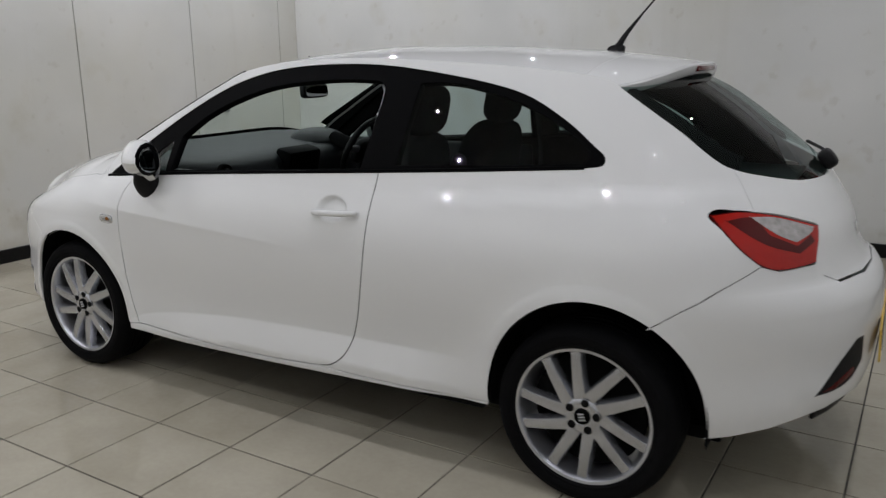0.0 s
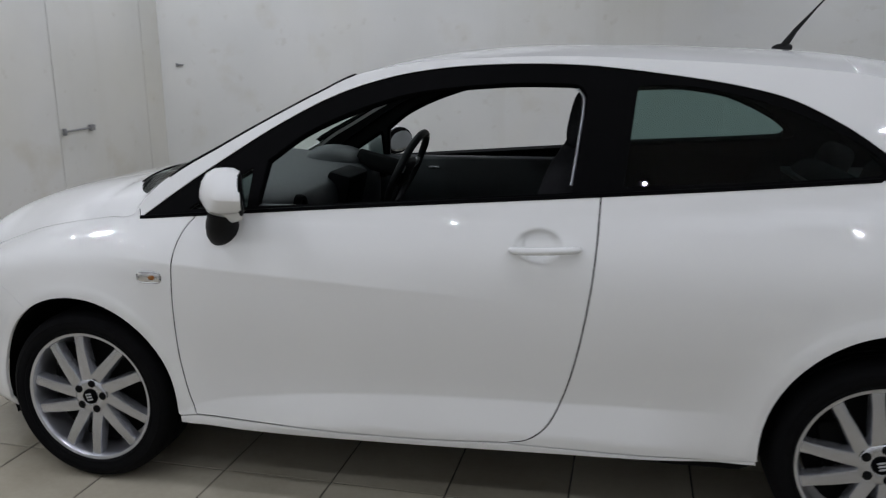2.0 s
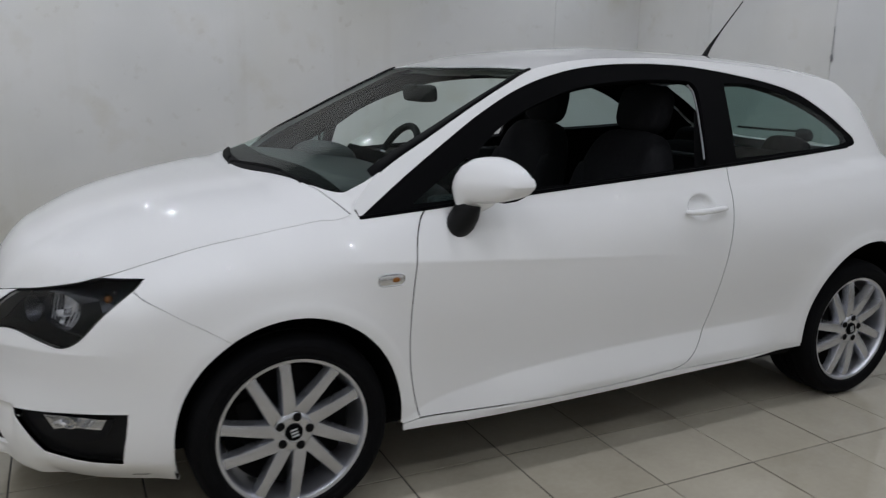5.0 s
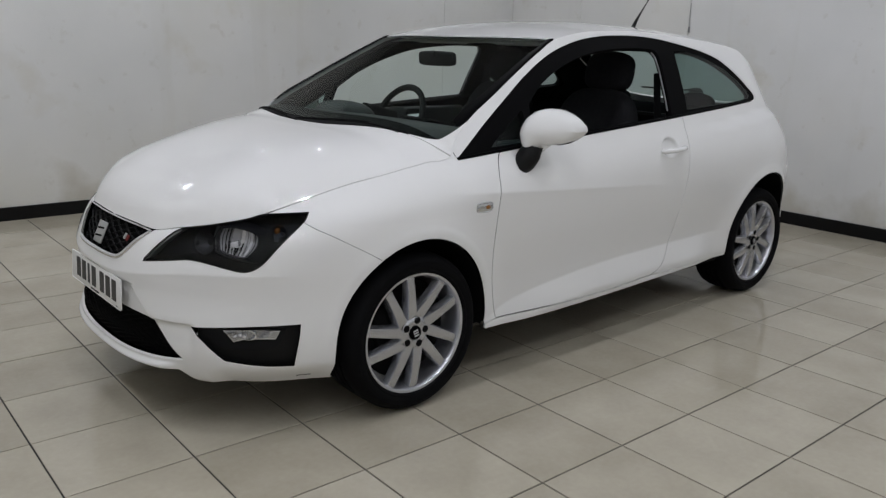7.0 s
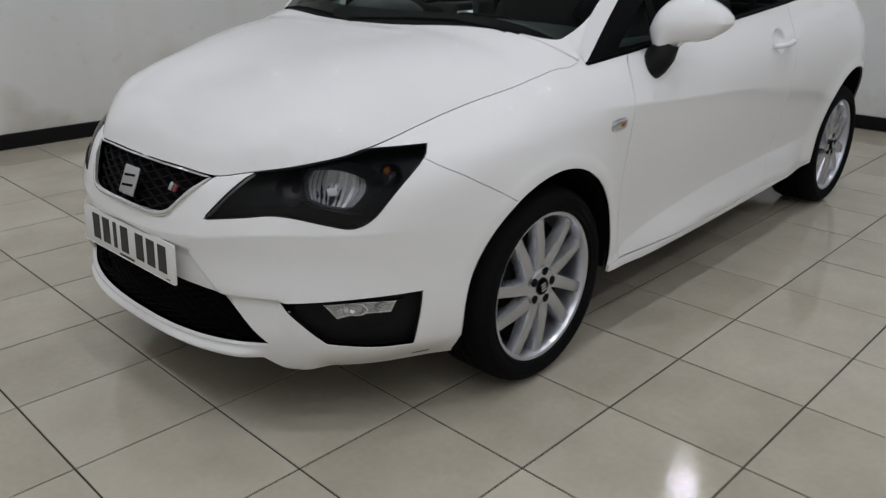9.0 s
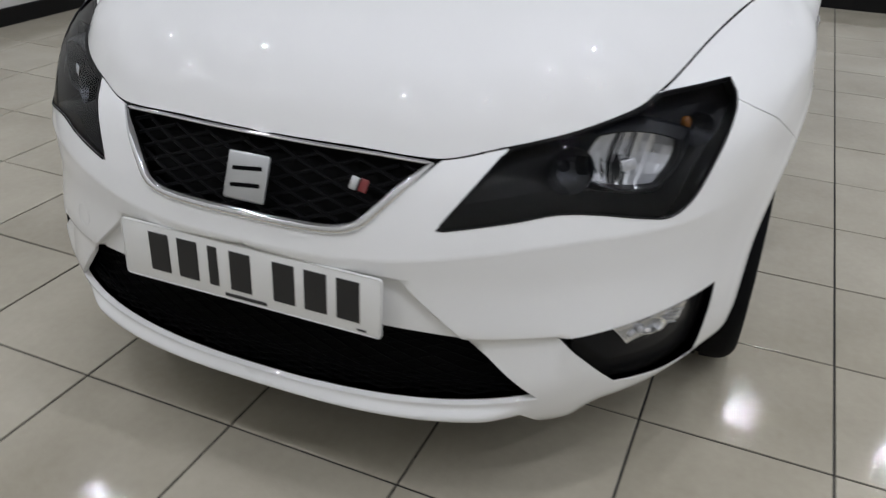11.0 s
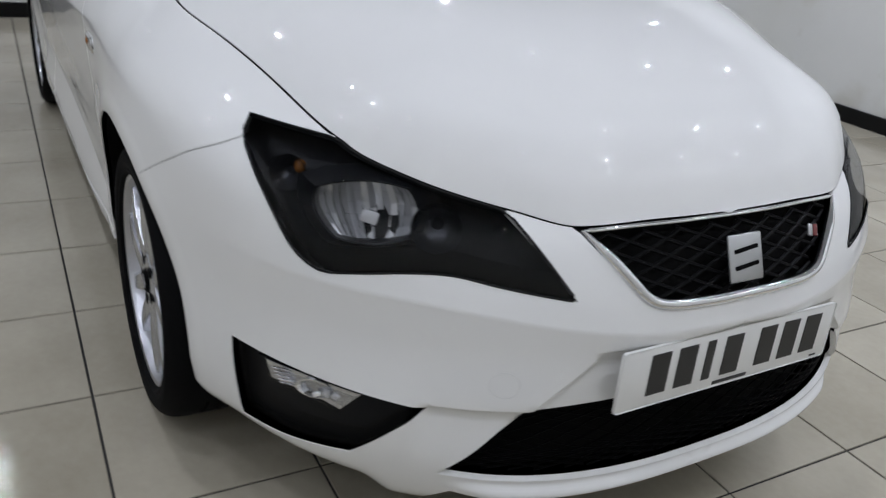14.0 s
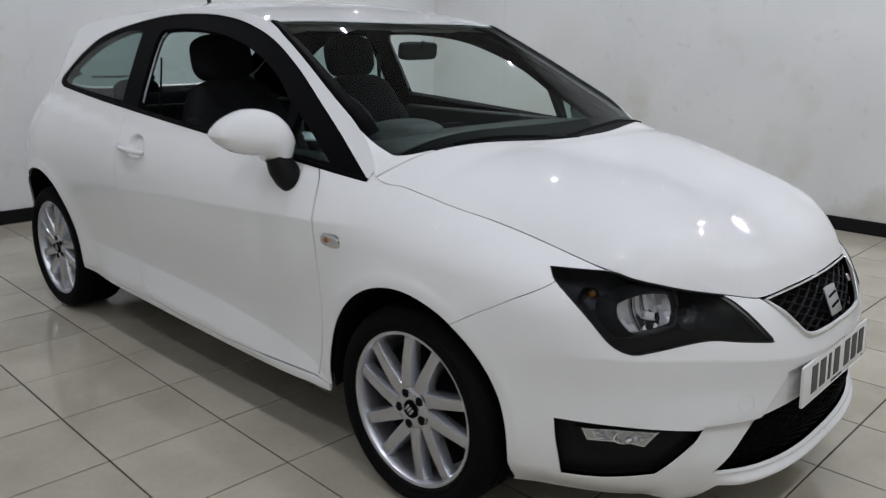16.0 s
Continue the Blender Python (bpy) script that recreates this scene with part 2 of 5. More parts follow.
M_LAMP_RIM = material("lamp_rim_white", (0.8, 0.8, 0.8), 0.3)


# ---- small tools ----
def mesh_object(name, verts, faces, mat, parent=None, label="", smooth=True, normals=None, m=None):
    me = bpy.data.meshes.new(name)
    me.from_pydata([tuple(map(float, v)) for v in verts], [], [tuple(int(i) for i in f) for f in faces])
    me.materials.append(mat)
    if smooth:
        me.shade_smooth()
    if normals is not None:
        me.normals_split_custom_set_from_vertices([tuple(map(float, n)) for n in normals])
    ob = new(name, me)
    if m is not None:
        ob.matrix_basis = m
    if parent is not None:
        ob.parent = parent
    if label:
        tagged(ob, label)
    return ob


def part(name, bm, mat, parent, label="", smooth=True, m=None, angle=40):
    me = bpy.data.meshes.new(name)
    bm.normal_update()
    if smooth:
        for f in bm.faces:
            f.smooth = True
        for e in bm.edges:
            if len(e.link_faces) == 2 and e.calc_face_angle(0) > radians(angle):
                e.smooth = False
    bm.to_mesh(me)
    bm.free()
    me.materials.append(mat)
    ob = new(name, me)
    if m is not None:
        ob.matrix_basis = m
    if parent is not None:
        ob.parent = parent
    if label:
        tagged(ob, label)
    return ob


def rbox(sx, sy, sz, r=0.01, seg=2, m=None):
    """A box with rounded edges, centred."""
    bm = bmesh.new()
    bmesh.ops.create_cube(bm, size=1)
    bmesh.ops.scale(bm, vec=(sx, sy, sz), verts=bm.verts)
    if r > 0:
        bmesh.ops.bevel(bm, geom=bm.edges[:], offset=r, segments=seg, affect="EDGES", profile=0.5)
    if m is not None:
        bmesh.ops.transform(bm, matrix=m, verts=bm.verts)
    return bm


def pillow(sx, sy, sz, e=0.45, nu=28, nv=16, m=None, warp=None):
    """A superellipsoid: cushions, mirror caps, soft forms."""
    bm = bmesh.new()

    def pw(a):
        return math.copysign(abs(a) ** e, a)
    rows = []
    for j in range(1, nv):
        t = -math.pi / 2 + math.pi * j / nv
        rows.append([bm.verts.new((sx / 2 * pw(math.cos(t)) * pw(math.cos(a)), sy / 2 * pw(math.cos(t)) * pw(math.sin(a)), sz / 2 * pw(math.sin(t))))
                     for a in (2 * math.pi * i / nu for i in range(nu))])
    lo, hi = bm.verts.new((0, 0, -sz / 2)), bm.verts.new((0, 0, sz / 2))
    for a, b in zip(rows, rows[1:]):
        for i in range(nu):
            bm.faces.new((a[i], a[(i + 1) % nu], b[(i + 1) % nu], b[i]))
    for i in range(nu):
        bm.faces.new((lo, rows[0][(i + 1) % nu], rows[0][i]))
        bm.faces.new((hi, rows[-1][i], rows[-1][(i + 1) % nu]))
    if warp:
        for v in bm.verts:
            v.co = warp(v.co.copy())
    if m is not None:
        bmesh.ops.transform(bm, matrix=m, verts=bm.verts)
    return bm


def revolve(profile, seg=64, axis="Y", closed=False, m=None):
    """A turned form round the y axis from (radius, y) pairs."""
    bm = bmesh.new()
    rings = []
    for r, y in profile:
        rings.append([bm.verts.new((r * math.cos(a), y, r * math.sin(a))) for a in (2 * math.pi * i / seg for i in range(seg))])
    pairs = list(zip(rings, rings[1:])) + ([(rings[-1], rings[0])] if closed else [])
    for a, b in pairs:
        for i in range(seg):
            bm.faces.new((a[i], a[(i + 1) % seg], b[(i + 1) % seg], b[i]))
    bmesh.ops.recalc_face_normals(bm, faces=bm.faces)
    if m is not None:
        bmesh.ops.transform(bm, matrix=m, verts=bm.verts)
    return bm


def sweep(points, radius, sides=8, closed=False, flat=1.0):
    """A round bar along points."""
    bm = bmesh.new()
    pts = [Vector(p) for p in points]
    n = len(pts)
    rings = []
    up = Vector((0.13, 0.21, 0.97))
    for i, p in enumerate(pts):
        d = (pts[(i + 1) % n] - pts[i - 1]) if closed else (pts[min(i + 1, n - 1)] - pts[max(i - 1, 0)])
        d.normalize()
        a = d.cross(up).normalized()
        b = a.cross(d)
        r = radius[i] if isinstance(radius, (list, tuple)) else radius
        rings.append([bm.verts.new(p + r * (math.cos(q) * a + flat * math.sin(q) * b)) for q in (2 * math.pi * k / sides for k in range(sides))])
    for i in range(n if closed else n - 1):
        a, b = rings[i], rings[(i + 1) % n]
        for k in range(sides):
            bm.faces.new((a[k], a[(k + 1) % sides], b[(k + 1) % sides], b[k]))
    if not closed:
        bm.faces.new(rings[0])
        bm.faces.new(rings[-1][::-1])
    bmesh.ops.recalc_face_normals(bm, faces=bm.faces)
    return bm


def joined(*bms):
    out = bmesh.new()
    for b in bms:
        me = bpy.data.meshes.new("tmp")
        b.to_mesh(me)
        b.free()
        out.from_mesh(me)
        bpy.data.meshes.remove(me)
    return out


# ---- body surfaces ----
def pchip(xs, ys):
    """A smooth curve through a few design values."""
    xs, ys = np.array(xs, float), np.array(ys, float)
    if xs[0] > xs[-1]:
        xs, ys = xs[::-1], ys[::-1]
    h, d = np.diff(xs), np.diff(ys) / np.diff(xs)
    m = np.zeros(len(xs))
    m[0], m[-1] = d[0], d[-1]
    for k in range(1, len(xs) - 1):
        if d[k - 1] * d[k] > 0:
            a, b = 2 * h[k] + h[k - 1], h[k] + 2 * h[k - 1]
            m[k] = (a + b) / (a / d[k - 1] + b / d[k])

    def value(x):
        x = np.clip(np.asarray(x, float), xs[0], xs[-1])
        k = np.clip(np.searchsorted(xs, x) - 1, 0, len(xs) - 2)
        t = (x - xs[k]) / h[k]
        return ((1 + 2 * t) * (1 - t) ** 2 * ys[k] + t * (1 - t) ** 2 * h[k] * m[k]
                + t * t * (3 - 2 * t) * ys[k + 1] + t * t * (t - 1) * h[k] * m[k + 1])
    return value


def eased(f, x0, x1, lo, hi, sigma, fade):
    """The line f from x0 to x1, with its small waves smoothed away between lo and hi."""
    xs = np.linspace(x0, x1, 2400)
    ys = np.asarray(f(xs), float)
    k = np.exp(-.5 * (np.arange(-300, 301) * (x1 - x0) / 2399 / sigma) ** 2)
    soft = np.convolve(np.concatenate([2 * ys[0] - ys[300:0:-1], ys, 2 * ys[-1] - ys[-2:-302:-1]]), k / k.sum(), "valid")
    w = sstep(xs, lo - fade, lo) * (1 - sstep(xs, hi, hi + fade))
    out = ys + (soft - ys) * w
    return lambda x: np.interp(x, xs, out)


def bump(x, c, w):
    return np.exp(-((x - c) / w) ** 2)


def sstep(x, a, b):
    t = np.clip((x - a) / (b - a), 0, 1)
    return t * t * (3 - 2 * t)


FRONT_K, REAR_K, REAR_X = 0.85, 0.80, -2.45
nose = pchip([.10, .17, .22, .27, .33, .41, .52, .57, .62, .68, .72, .776, .85, .95, 1.1], [.60, .785, .838, .852, .862, .862, .858, .848, .828, .79, .735, .61, .45, .30, .2])
tail = pchip([.10, .20, .26, .32, .45, .58, .67, .71, .75, .80, .88, .95, 1.05, 1.2, 1.4], [-2.95, -3.07, -3.16, -3.215, -3.25, -3.258, -3.248, -3.225, -3.18, -3.155, -3.13, -3.09, -3.02, -2.88, -2.7])
low_side = pchip([.10, .16, .20, .235, .27, .31, .36, .42, .52, .62, .72, .80], [.69, .75, .78, .797, .808, .812, .814, .817, .828, .840, .846, .846])
flare_z = pchip([-.33, -.41, -.60, -.78, -1.1, -1.6, -2.1], [.27, .312, .355, .377, .402, .415, .422])
SX = [.5, .2, 0, -.22, -.6, -1.2, -1.8, -2.4, -2.8, -3.1]
mid_y = pchip(SX, [.835, .842, .845, .846, .846, .846, .846, .845, .838, .81])
belt_y = pchip(SX, [.64, .68, .705, .758, .788, .80, .785, .735, .69, .63])
belt_z = pchip(SX, [.80, .88, .915, .918, .928, .948, .972, 1.02, 1.04, 1.04])
rail_y = pchip(SX, [.40, .42, .44, .47, .535, .585, .585, .56, .52, .46])
RAIL_Z = 1.40


def half_width(x, z):
    ym, yb, zb, yr = mid_y(x), belt_y(x), belt_z(x), rail_y(x)
    t = np.clip((z - .74) / (zb - .74), 0, 1)
    y = np.where(z < .74, low_side(z) + (ym - .846) * sstep(z, .2, .7), ym - (ym - yb) * t ** 2.3)
    u = np.clip((z - zb) / (RAIL_Z - zb), 0, 1.4)
    y = np.where(z > zb, yb + (yr - yb) * (u * .82 + .18 * u ** 2.2), y)
    # wheel arch flares
    for wx in (0, -2.469):
        r = np.hypot(x - wx, z - .31)
        y = y + .012 * bump(r, .35, .07) * (z < .9)
    # a flat lip round each wheel arch
    for wx, wz, wa, wb in ((0, .30, .337, .362), (-2.492, .315, .350, .378)):
        re = np.hypot((x - wx) / wa, (z - wz) / wb)
        y = y + .0026 * (1 - sstep(re, 1.05, 1.15)) * (re > .8) * sstep(z, .24, .34)
    # character line that falls along the door, and the lower crease
    zl = .79 + .063 * (x + .39)
    y = y + .0085 * np.exp(-np.abs(z - zl) / np.where(z > zl, .07, .045)) * sstep(x, -1.75, -.5) * sstep(-x, .02, .40)
    y = y + np.minimum(.24 * np.maximum(0, flare_z(x) - z), .026) * (x < REAR_X + 2.14) * sstep(x, -2.13, -1.80)
    zs = .957 - .077 * (x + 2.2)
    y = y + .009 * np.exp(-np.abs(z - zs) / np.where(z > zs, .07, .04)) * sstep(-x, 1.6, 2.3)
    # hollow behind the door handle
    y = y - .020 * np.exp(-((((x + 1.515) / .058) ** 2 + ((z - .890) / .040) ** 2) ** 4))
    return y


def plate_step(s, z):
    """The stepped-back field round the front number plate."""
    far = (S_MID - s) / .85 * .86
    wide = .252 + .83 * np.clip(.497 - z, 0, .2)
    upper = .516 - .072 * np.abs(far)
    return .017 * sstep(wide - far, -.003, .009) * (1 - sstep(z, upper, upper + .011)) * sstep(z, .30, .36)


S_MID = .85 * math.pi / 2


def chin_lip(s, z):
    """The ledge that juts out under the lower intake."""
    far = (S_MID - s) / .85 * .86
    ledge = .2485 + .105 * far ** 2
    return .018 * (1 - sstep(z, ledge - .020, ledge + .001)) * (1 - sstep(far, .36, .475)) * sstep(z, .14, .21)


def chin_tuck(s, z):
    """Under the fog lamps the bumper rounds inwards to its lower edge."""
    far = (S_MID - s) / .85 * .86
    return .032 * (1 - sstep(z, .180, .268)) * sstep(far, .56, .66) * (1 - sstep(far, .98, 1.16))


def strut_fold(s, z):
    """The strut between intake and fog lamp lies a little behind the bumper's brow."""
    far = (S_MID - s) / .85 * .86
    return .012 * (1 - sstep(z, .4045, .4100)) * sstep(z, .27, .40) * sstep(far, .31, .34) * (1 - sstep(far, .50, .55))


def brow_z(far):
    """Height of the bumper's crease, which rises from the plate towards the headlamps."""
    return .534 + .046 * sstep(far, .08, .62)


def brow(s, z):
    """The crease under the headlamps: the skin above it looks up, the skin below it hangs plumb."""
    far = (S_MID - s) / .85 * .86
    d = z - brow_z(far)
    return .0075 * np.exp(-np.abs(d) / np.where(d > 0, .045, .030)) * (1 - sstep(far, .72, 1.02))


def body(s, z):
    """The flank, wrapped round nose and tail: s runs along x on the side, and on round the corners."""
    s, z = np.broadcast_arrays(np.asarray(s, float), np.asarray(z, float))
    f, r = s > 0, s < REAR_X
    ph = np.clip(np.where(f, s / FRONT_K, np.where(r, (REAR_X - s) / REAR_K, 0)), 0, math.pi / 2)
    sn, cs = np.sin(ph), np.cos(ph)
    x = np.where(f, nose(z) * sn ** .80 - plate_step(s, z) + chin_lip(s, z) - strut_fold(s, z) + (brow(s, z) - chin_tuck(s, z)) * sn, np.where(r, REAR_X + (tail(z) - REAR_X) * sn ** .80, s))
    y = np.where(f, (brow(s, z) * .6 - chin_tuck(s, z)) * cs, 0) + half_width(x, z) * np.where(f | r, np.maximum(cs, 0) ** (.86 - .13 * (1 - sstep(z, .36, .52))), 1)
    return np.stack([x, y, z + 0 * x], -1)


def s_at_x(x, z):
    """s of the flank's place x at the height z."""
    if x > 0:
        return FRONT_K * math.asin(min(1, (x / float(nose(z))) ** (1 / .80)))
    if x < REAR_X:
        return REAR_X - REAR_K * math.asin(min(1, ((x - REAR_X) / (float(tail(z)) - REAR_X)) ** (1 / .80)))
    return x


def s_at_y(y, z, front=True):
    """s of the nose's or tail's place y at the height z."""
    k, a = (FRONT_K, 1) if front else (REAR_K, -1)
    lo, hi = 0, math.pi / 2
    for _ in range(30):
        m = (lo + hi) / 2
        if float(body((0 if front else REAR_X) + a * k * m, z)[1]) > y:
            lo = m
        else:
            hi = m
    return (0 if front else REAR_X) + a * k * lo

S_NOSE, S_TAIL = FRONT_K * math.pi / 2, REAR_X - REAR_K * math.pi / 2

# the line where the flanks meet bonnet, windscreen, roof and rear glass: (place, height); the front and rear ends by y, the rest by x
_edge = [(S_NOSE, .694), (s_at_y(.15, .6943), .6943), (s_at_y(.30, .690), .690)]
_edge += [(s_at_x(x, z), z) for x, z in ((.70, .7065), (.628, .7265), (.557, .7455), (.49, .7625), (.40, .7925), (.30, .827), (.19, .860), (.02, .8955), (-.10, .9105), (-.165, .9175), (-.20, .930), (-.23, .972), (-.31, 1.044),
                                         (-.48, 1.142), (-.66, 1.240), (-.79, 1.306), (-.92, 1.364), (-1.2, 1.405), (-1.5, 1.413), (-1.9, 1.396), (-2.2, 1.374),
                                         (-2.40, 1.350), (-2.51, 1.300), (-2.67, 1.190), (-2.81, 1.085), (-2.9, 1.055))]
_edge += [(s_at_y(.32, 1.03, False), 1.03), (S_TAIL, 1.02)]
edge_z = eased(pchip([a for a, b in _edge], [b for a, b in _edge]), S_TAIL, S_NOSE, s_at_x(-.07, .91), s_at_x(.50, .76), .075, .08)
_s = np.linspace(S_TAIL, S_NOSE, 3000)
_g = body(_s, edge_z(_s))
X_TIP = float(_g[-1, 0])
_gx = np.maximum.accumulate(_g[:, 0] + np.arange(3000) * 1e-9)


_f = _g[_s > s_at_x(.19, .863)][::-1]
_fy, _fx, _fz = _f[:, 1], _f[:, 0], _f[:, 2]


def edge_s(x):
    return np.interp(x, _gx, _s)


def edge_y(x):
    return np.interp(x, _gx, _g[:, 1])


ridge = pchip([.79, .776, .762, .745, .70, .60, .50, .30, .10, .0, -.02, -.05, -.30, -.60, -.80, -.90, -1.055, -1.25, -1.47, -1.77, -2.07, -2.275, -2.40, -2.62, -3.1],
              [.67, .692, .722, .753, .803, .867, .905, .956, .988, .9995, 1.0025, 1.0135, 1.110, 1.243, 1.337, 1.379, 1.422, 1.448, 1.461, 1.458, 1.444, 1.432, 1.420, 1.385, 1.25])
ridge = eased(ridge, -3.1, .79, .07, .62, .06, .07)
ridge_rear = pchip([-2.30, -2.45, -2.60, -3.06], [1.43, 1.385, 1.335, 1.02])
crown = pchip([.8, .4, -.02, -.5, -.9, -1.5, -2.3, -2.6], [3.0, 4.2, 4.4, 3.4, 2.8, 2.5, 2.6, 2.6])


def top(x, y, rid=None):
    """The upper skin over the plan (x, y)."""
    x, y = np.broadcast_arrays(np.asarray(x, float), np.asarray(y, float))
    ye, ze = edge_y(x), np.interp(x, _gx, _g[:, 2])
    t = np.clip(np.abs(y) / np.maximum(ye, 1e-4), 0, 1)
    zc = np.maximum((rid or ridge)(x), ze)
    z = ze + (zc - ze) * (1 - t ** crown(x))
    # towards the nose the ridge's fall is carried round parallel to the leading edge
    ay = np.abs(y)
    zn = np.interp(ay, _fy, _fz) + ridge(np.minimum(x + X_TIP - np.interp(ay, _fy, _fx), X_TIP)) - float(ridge(X_TIP))
    w = sstep(x, .40, .66) * sstep(x + .55 * (.62 - ay), .38, .55)
    if rid is not ridge_rear:
        z = z * (1 - w) + zn * w
    # soft fold lines on the bonnet
    fold = np.abs(y) - (ye - .035 - .075 * (1 - sstep(x, -.10, .42)))
    z = z + .0034 * np.exp(-np.sqrt(fold ** 2 + .006 ** 2) / .045) * sstep(x, -.16, .02) * (1 - sstep(x, .38, .60)) * (1 - t ** 8)
    return np.stack([x, y, z], -1)


def rear_top(x, y):
    return top(x, y, ridge_rear)


def surface_normal(f, u, v, d=0.004):
    d = .0012 if f is top else d
    a = f(u + d, v) - f(u - d, v)
    b = f(u, v + d) - f(u, v - d)
    n = np.cross(a, b)
    return n / np.maximum(np.linalg.norm(n, axis=-1, keepdims=True), 1e-12)


def curve(pts, closed=False, step=0.012):
    """A smooth line through design points; a third value 1 marks a corner."""
    P = [np.array(p[:2], float) for p in pts]
    K = [len(p) > 2 and p[2] for p in pts]
    n, out = len(P), []
    for i in range(n if closed else n - 1):
        a, b = P[i], P[(i + 1) % n]
        pa = a if K[i] or (not closed and i == 0) else P[i - 1]
        pb = b if K[(i + 1) % n] or (not closed and i + 2 >= n) else P[(i + 2) % n]
        ln = np.linalg.norm(b - a)
        ta = (b - pa) / max(np.linalg.norm(b - pa), 1e-9) * ln if pa is not a else b - a
        tb = (pb - a) / max(np.linalg.norm(pb - a), 1e-9) * ln if pb is not b else b - a
        k = max(2, int(math.ceil(ln / step)))
        for j in range(k):
            t = j / k
            out.append((1 + 2 * t) * (1 - t) ** 2 * a + t * (1 - t) ** 2 * ta + t * t * (3 - 2 * t) * b + t * t * (t - 1) * tb)
    if not closed:
        out.append(P[-1])
    return np.array(out)


def inside(pts, loop):
    x, y = pts[:, 0], pts[:, 1]
    r = np.zeros(len(pts), bool)
    a = loop
    b = np.roll(loop, -1, 0)
    for (x0, y0), (x1, y1) in zip(a, b):
        c = (y0 > y) != (y1 > y)
        if c.any():
            r ^= c & (x < (x1 - x0) * (y - y0) / ((y1 - y0) if y1 != y0 else 1e-12) + x0)
    return r


def area2(loop):
    a, b = loop, np.roll(loop, -1, 0)
    return float(np.sum(a[:, 0] * b[:, 1] - b[:, 0] * a[:, 1])) / 2


def grow(loop, d, keep=None):
    """Move a closed line outward by d."""
    if area2(loop) < 0:
        loop = loop[::-1]
    t = np.roll(loop, -1, 0) - np.roll(loop, 1, 0)
    n = np.stack([t[:, 1], -t[:, 0]], 1) / np.maximum(np.linalg.norm(t, axis=1, keepdims=True), 1e-9)
    if keep is not None:
        k = keep(loop)
        n[k] = 0
    return loop + d * n


def skin(patch, loop, holes=(), step=0.03, gap=0.0022, lift=0.0, flange=0.013, centre=None, sides=(1,), extra=None, push=None):
    """A panel cut out of a surface: fine triangles inside the outline, with a turned-in edge. Gives verts, normals, faces."""
    on_centre = (lambda L: np.abs(L[:, 0 if centre[0] == "u" else 1] - centre[1]) < 1e-5) if centre else None
    loop = grow(np.array(loop), -gap, on_centre)
    holes = [grow(np.array(h), gap) for h in holes]
    lo, hi = loop.min(0), loop.max(0)
    gu, gv = np.meshgrid(np.arange(lo[0], hi[0] + step, step), np.arange(lo[1], hi[1] + step, step * .87))
    gu = gu + (np.arange(gu.shape[0]) % 2)[:, None] * step / 2
    g = np.stack([gu.ravel(), gv.ravel()], 1)
    g = g[inside(g, loop)]
    for h in holes:
        g = g[~inside(g, h)]
    rim = np.concatenate([loop, *holes])
    if len(g):
        far = np.array([np.min(np.sum((rim - p) ** 2, 1)) for p in g]) > (step * .42) ** 2
        g = g[far]
    if extra is not None:
        ex = np.array(extra)
        ex = ex[inside(ex, loop)]
        ex = ex[np.array([np.min(np.sum((rim - p) ** 2, 1)) for p in ex]) > .004 ** 2]
        g = g[np.array([np.min(np.sum((ex - p) ** 2, 1)) for p in g]) > .009 ** 2]
        g = np.concatenate([g, ex])
    edges, k = [], 0
    for L in (loop, *holes):
        n = len(L)
        edges += [(k + i, k + (i + 1) % n) for i in range(n)]
        k += n
    from mathutils.geometry import delaunay_2d_cdt
    vs, es, fs, *_ = delaunay_2d_cdt([Vector(p) for p in np.concatenate([rim, g])], edges, [], 0, 1e-7)
    V = np.array([(v.x, v.y) for v in vs])
    F = np.array([f for f in fs if len(f) == 3])
    c = V[F].mean(1)
    ok = inside(c, loop)
    for h in holes:
        ok &= ~inside(c, h)
    F = F[ok]
    P, N = patch(V[:, 0], V[:, 1]), surface_normal(patch, V[:, 0], V[:, 1]) * (-1 if patch is body else 1)
    if centre:
        m = on_centre(V)
        N[m, 1] = 0
        P[m, 1] = 0
        N[m] /= np.linalg.norm(N[m], axis=1, keepdims=True)
    P = P + lift * N
    if push is not None:
        P = P + np.array(push)
    a = np.cross(P[F[:, 1]] - P[F[:, 0]], P[F[:, 2]] - P[F[:, 0]])
    sw = np.sum(a * N[F[:, 0]], 1) < 0
    F[sw] = F[sw][:, ::-1]
    # rim edges
    count = {}
    for f in F:
        for i in range(3):
            e = (f[i], f[(i + 1) % 3])
            count[e] = count.get(e, 0) + 1
    bound = [e for e in count if (e[1], e[0]) not in count]
    if centre:
        bound = [e for e in bound if not (on_centre(V)[e[0]] and on_centre(V)[e[1]])]
    verts, norms, faces = [P], [N], [F.tolist()]
    n0 = len(P)
    if flange:
        ev, en, ef = [], [], []
        for i, j in bound:
            t = P[j] - P[i]
            o = np.cross(t, N[i] + N[j])
            o = o / max(np.linalg.norm(o), 1e-12)
            k = n0 + len(ev)
            a, b = (-flange * N[i], -flange * N[j]) if push is None else (-np.array(push), -np.array(push))
            ev += [P[i], P[j], P[j] + b, P[i] + a]
            en += [(o + N[i]) / np.linalg.norm(o + N[i]), (o + N[j]) / np.linalg.norm(o + N[j]), o, o]
            ef.append([k + 1, k, k + 3, k + 2])
        if ev:
            verts.append(np.array(ev)); norms.append(np.array(en)); faces.append(ef)
    Va, Na = np.concatenate(verts), np.concatenate(norms)
    Fa = [f for fs_ in faces for f in fs_]
    out_v, out_n, out_f = [], [], []
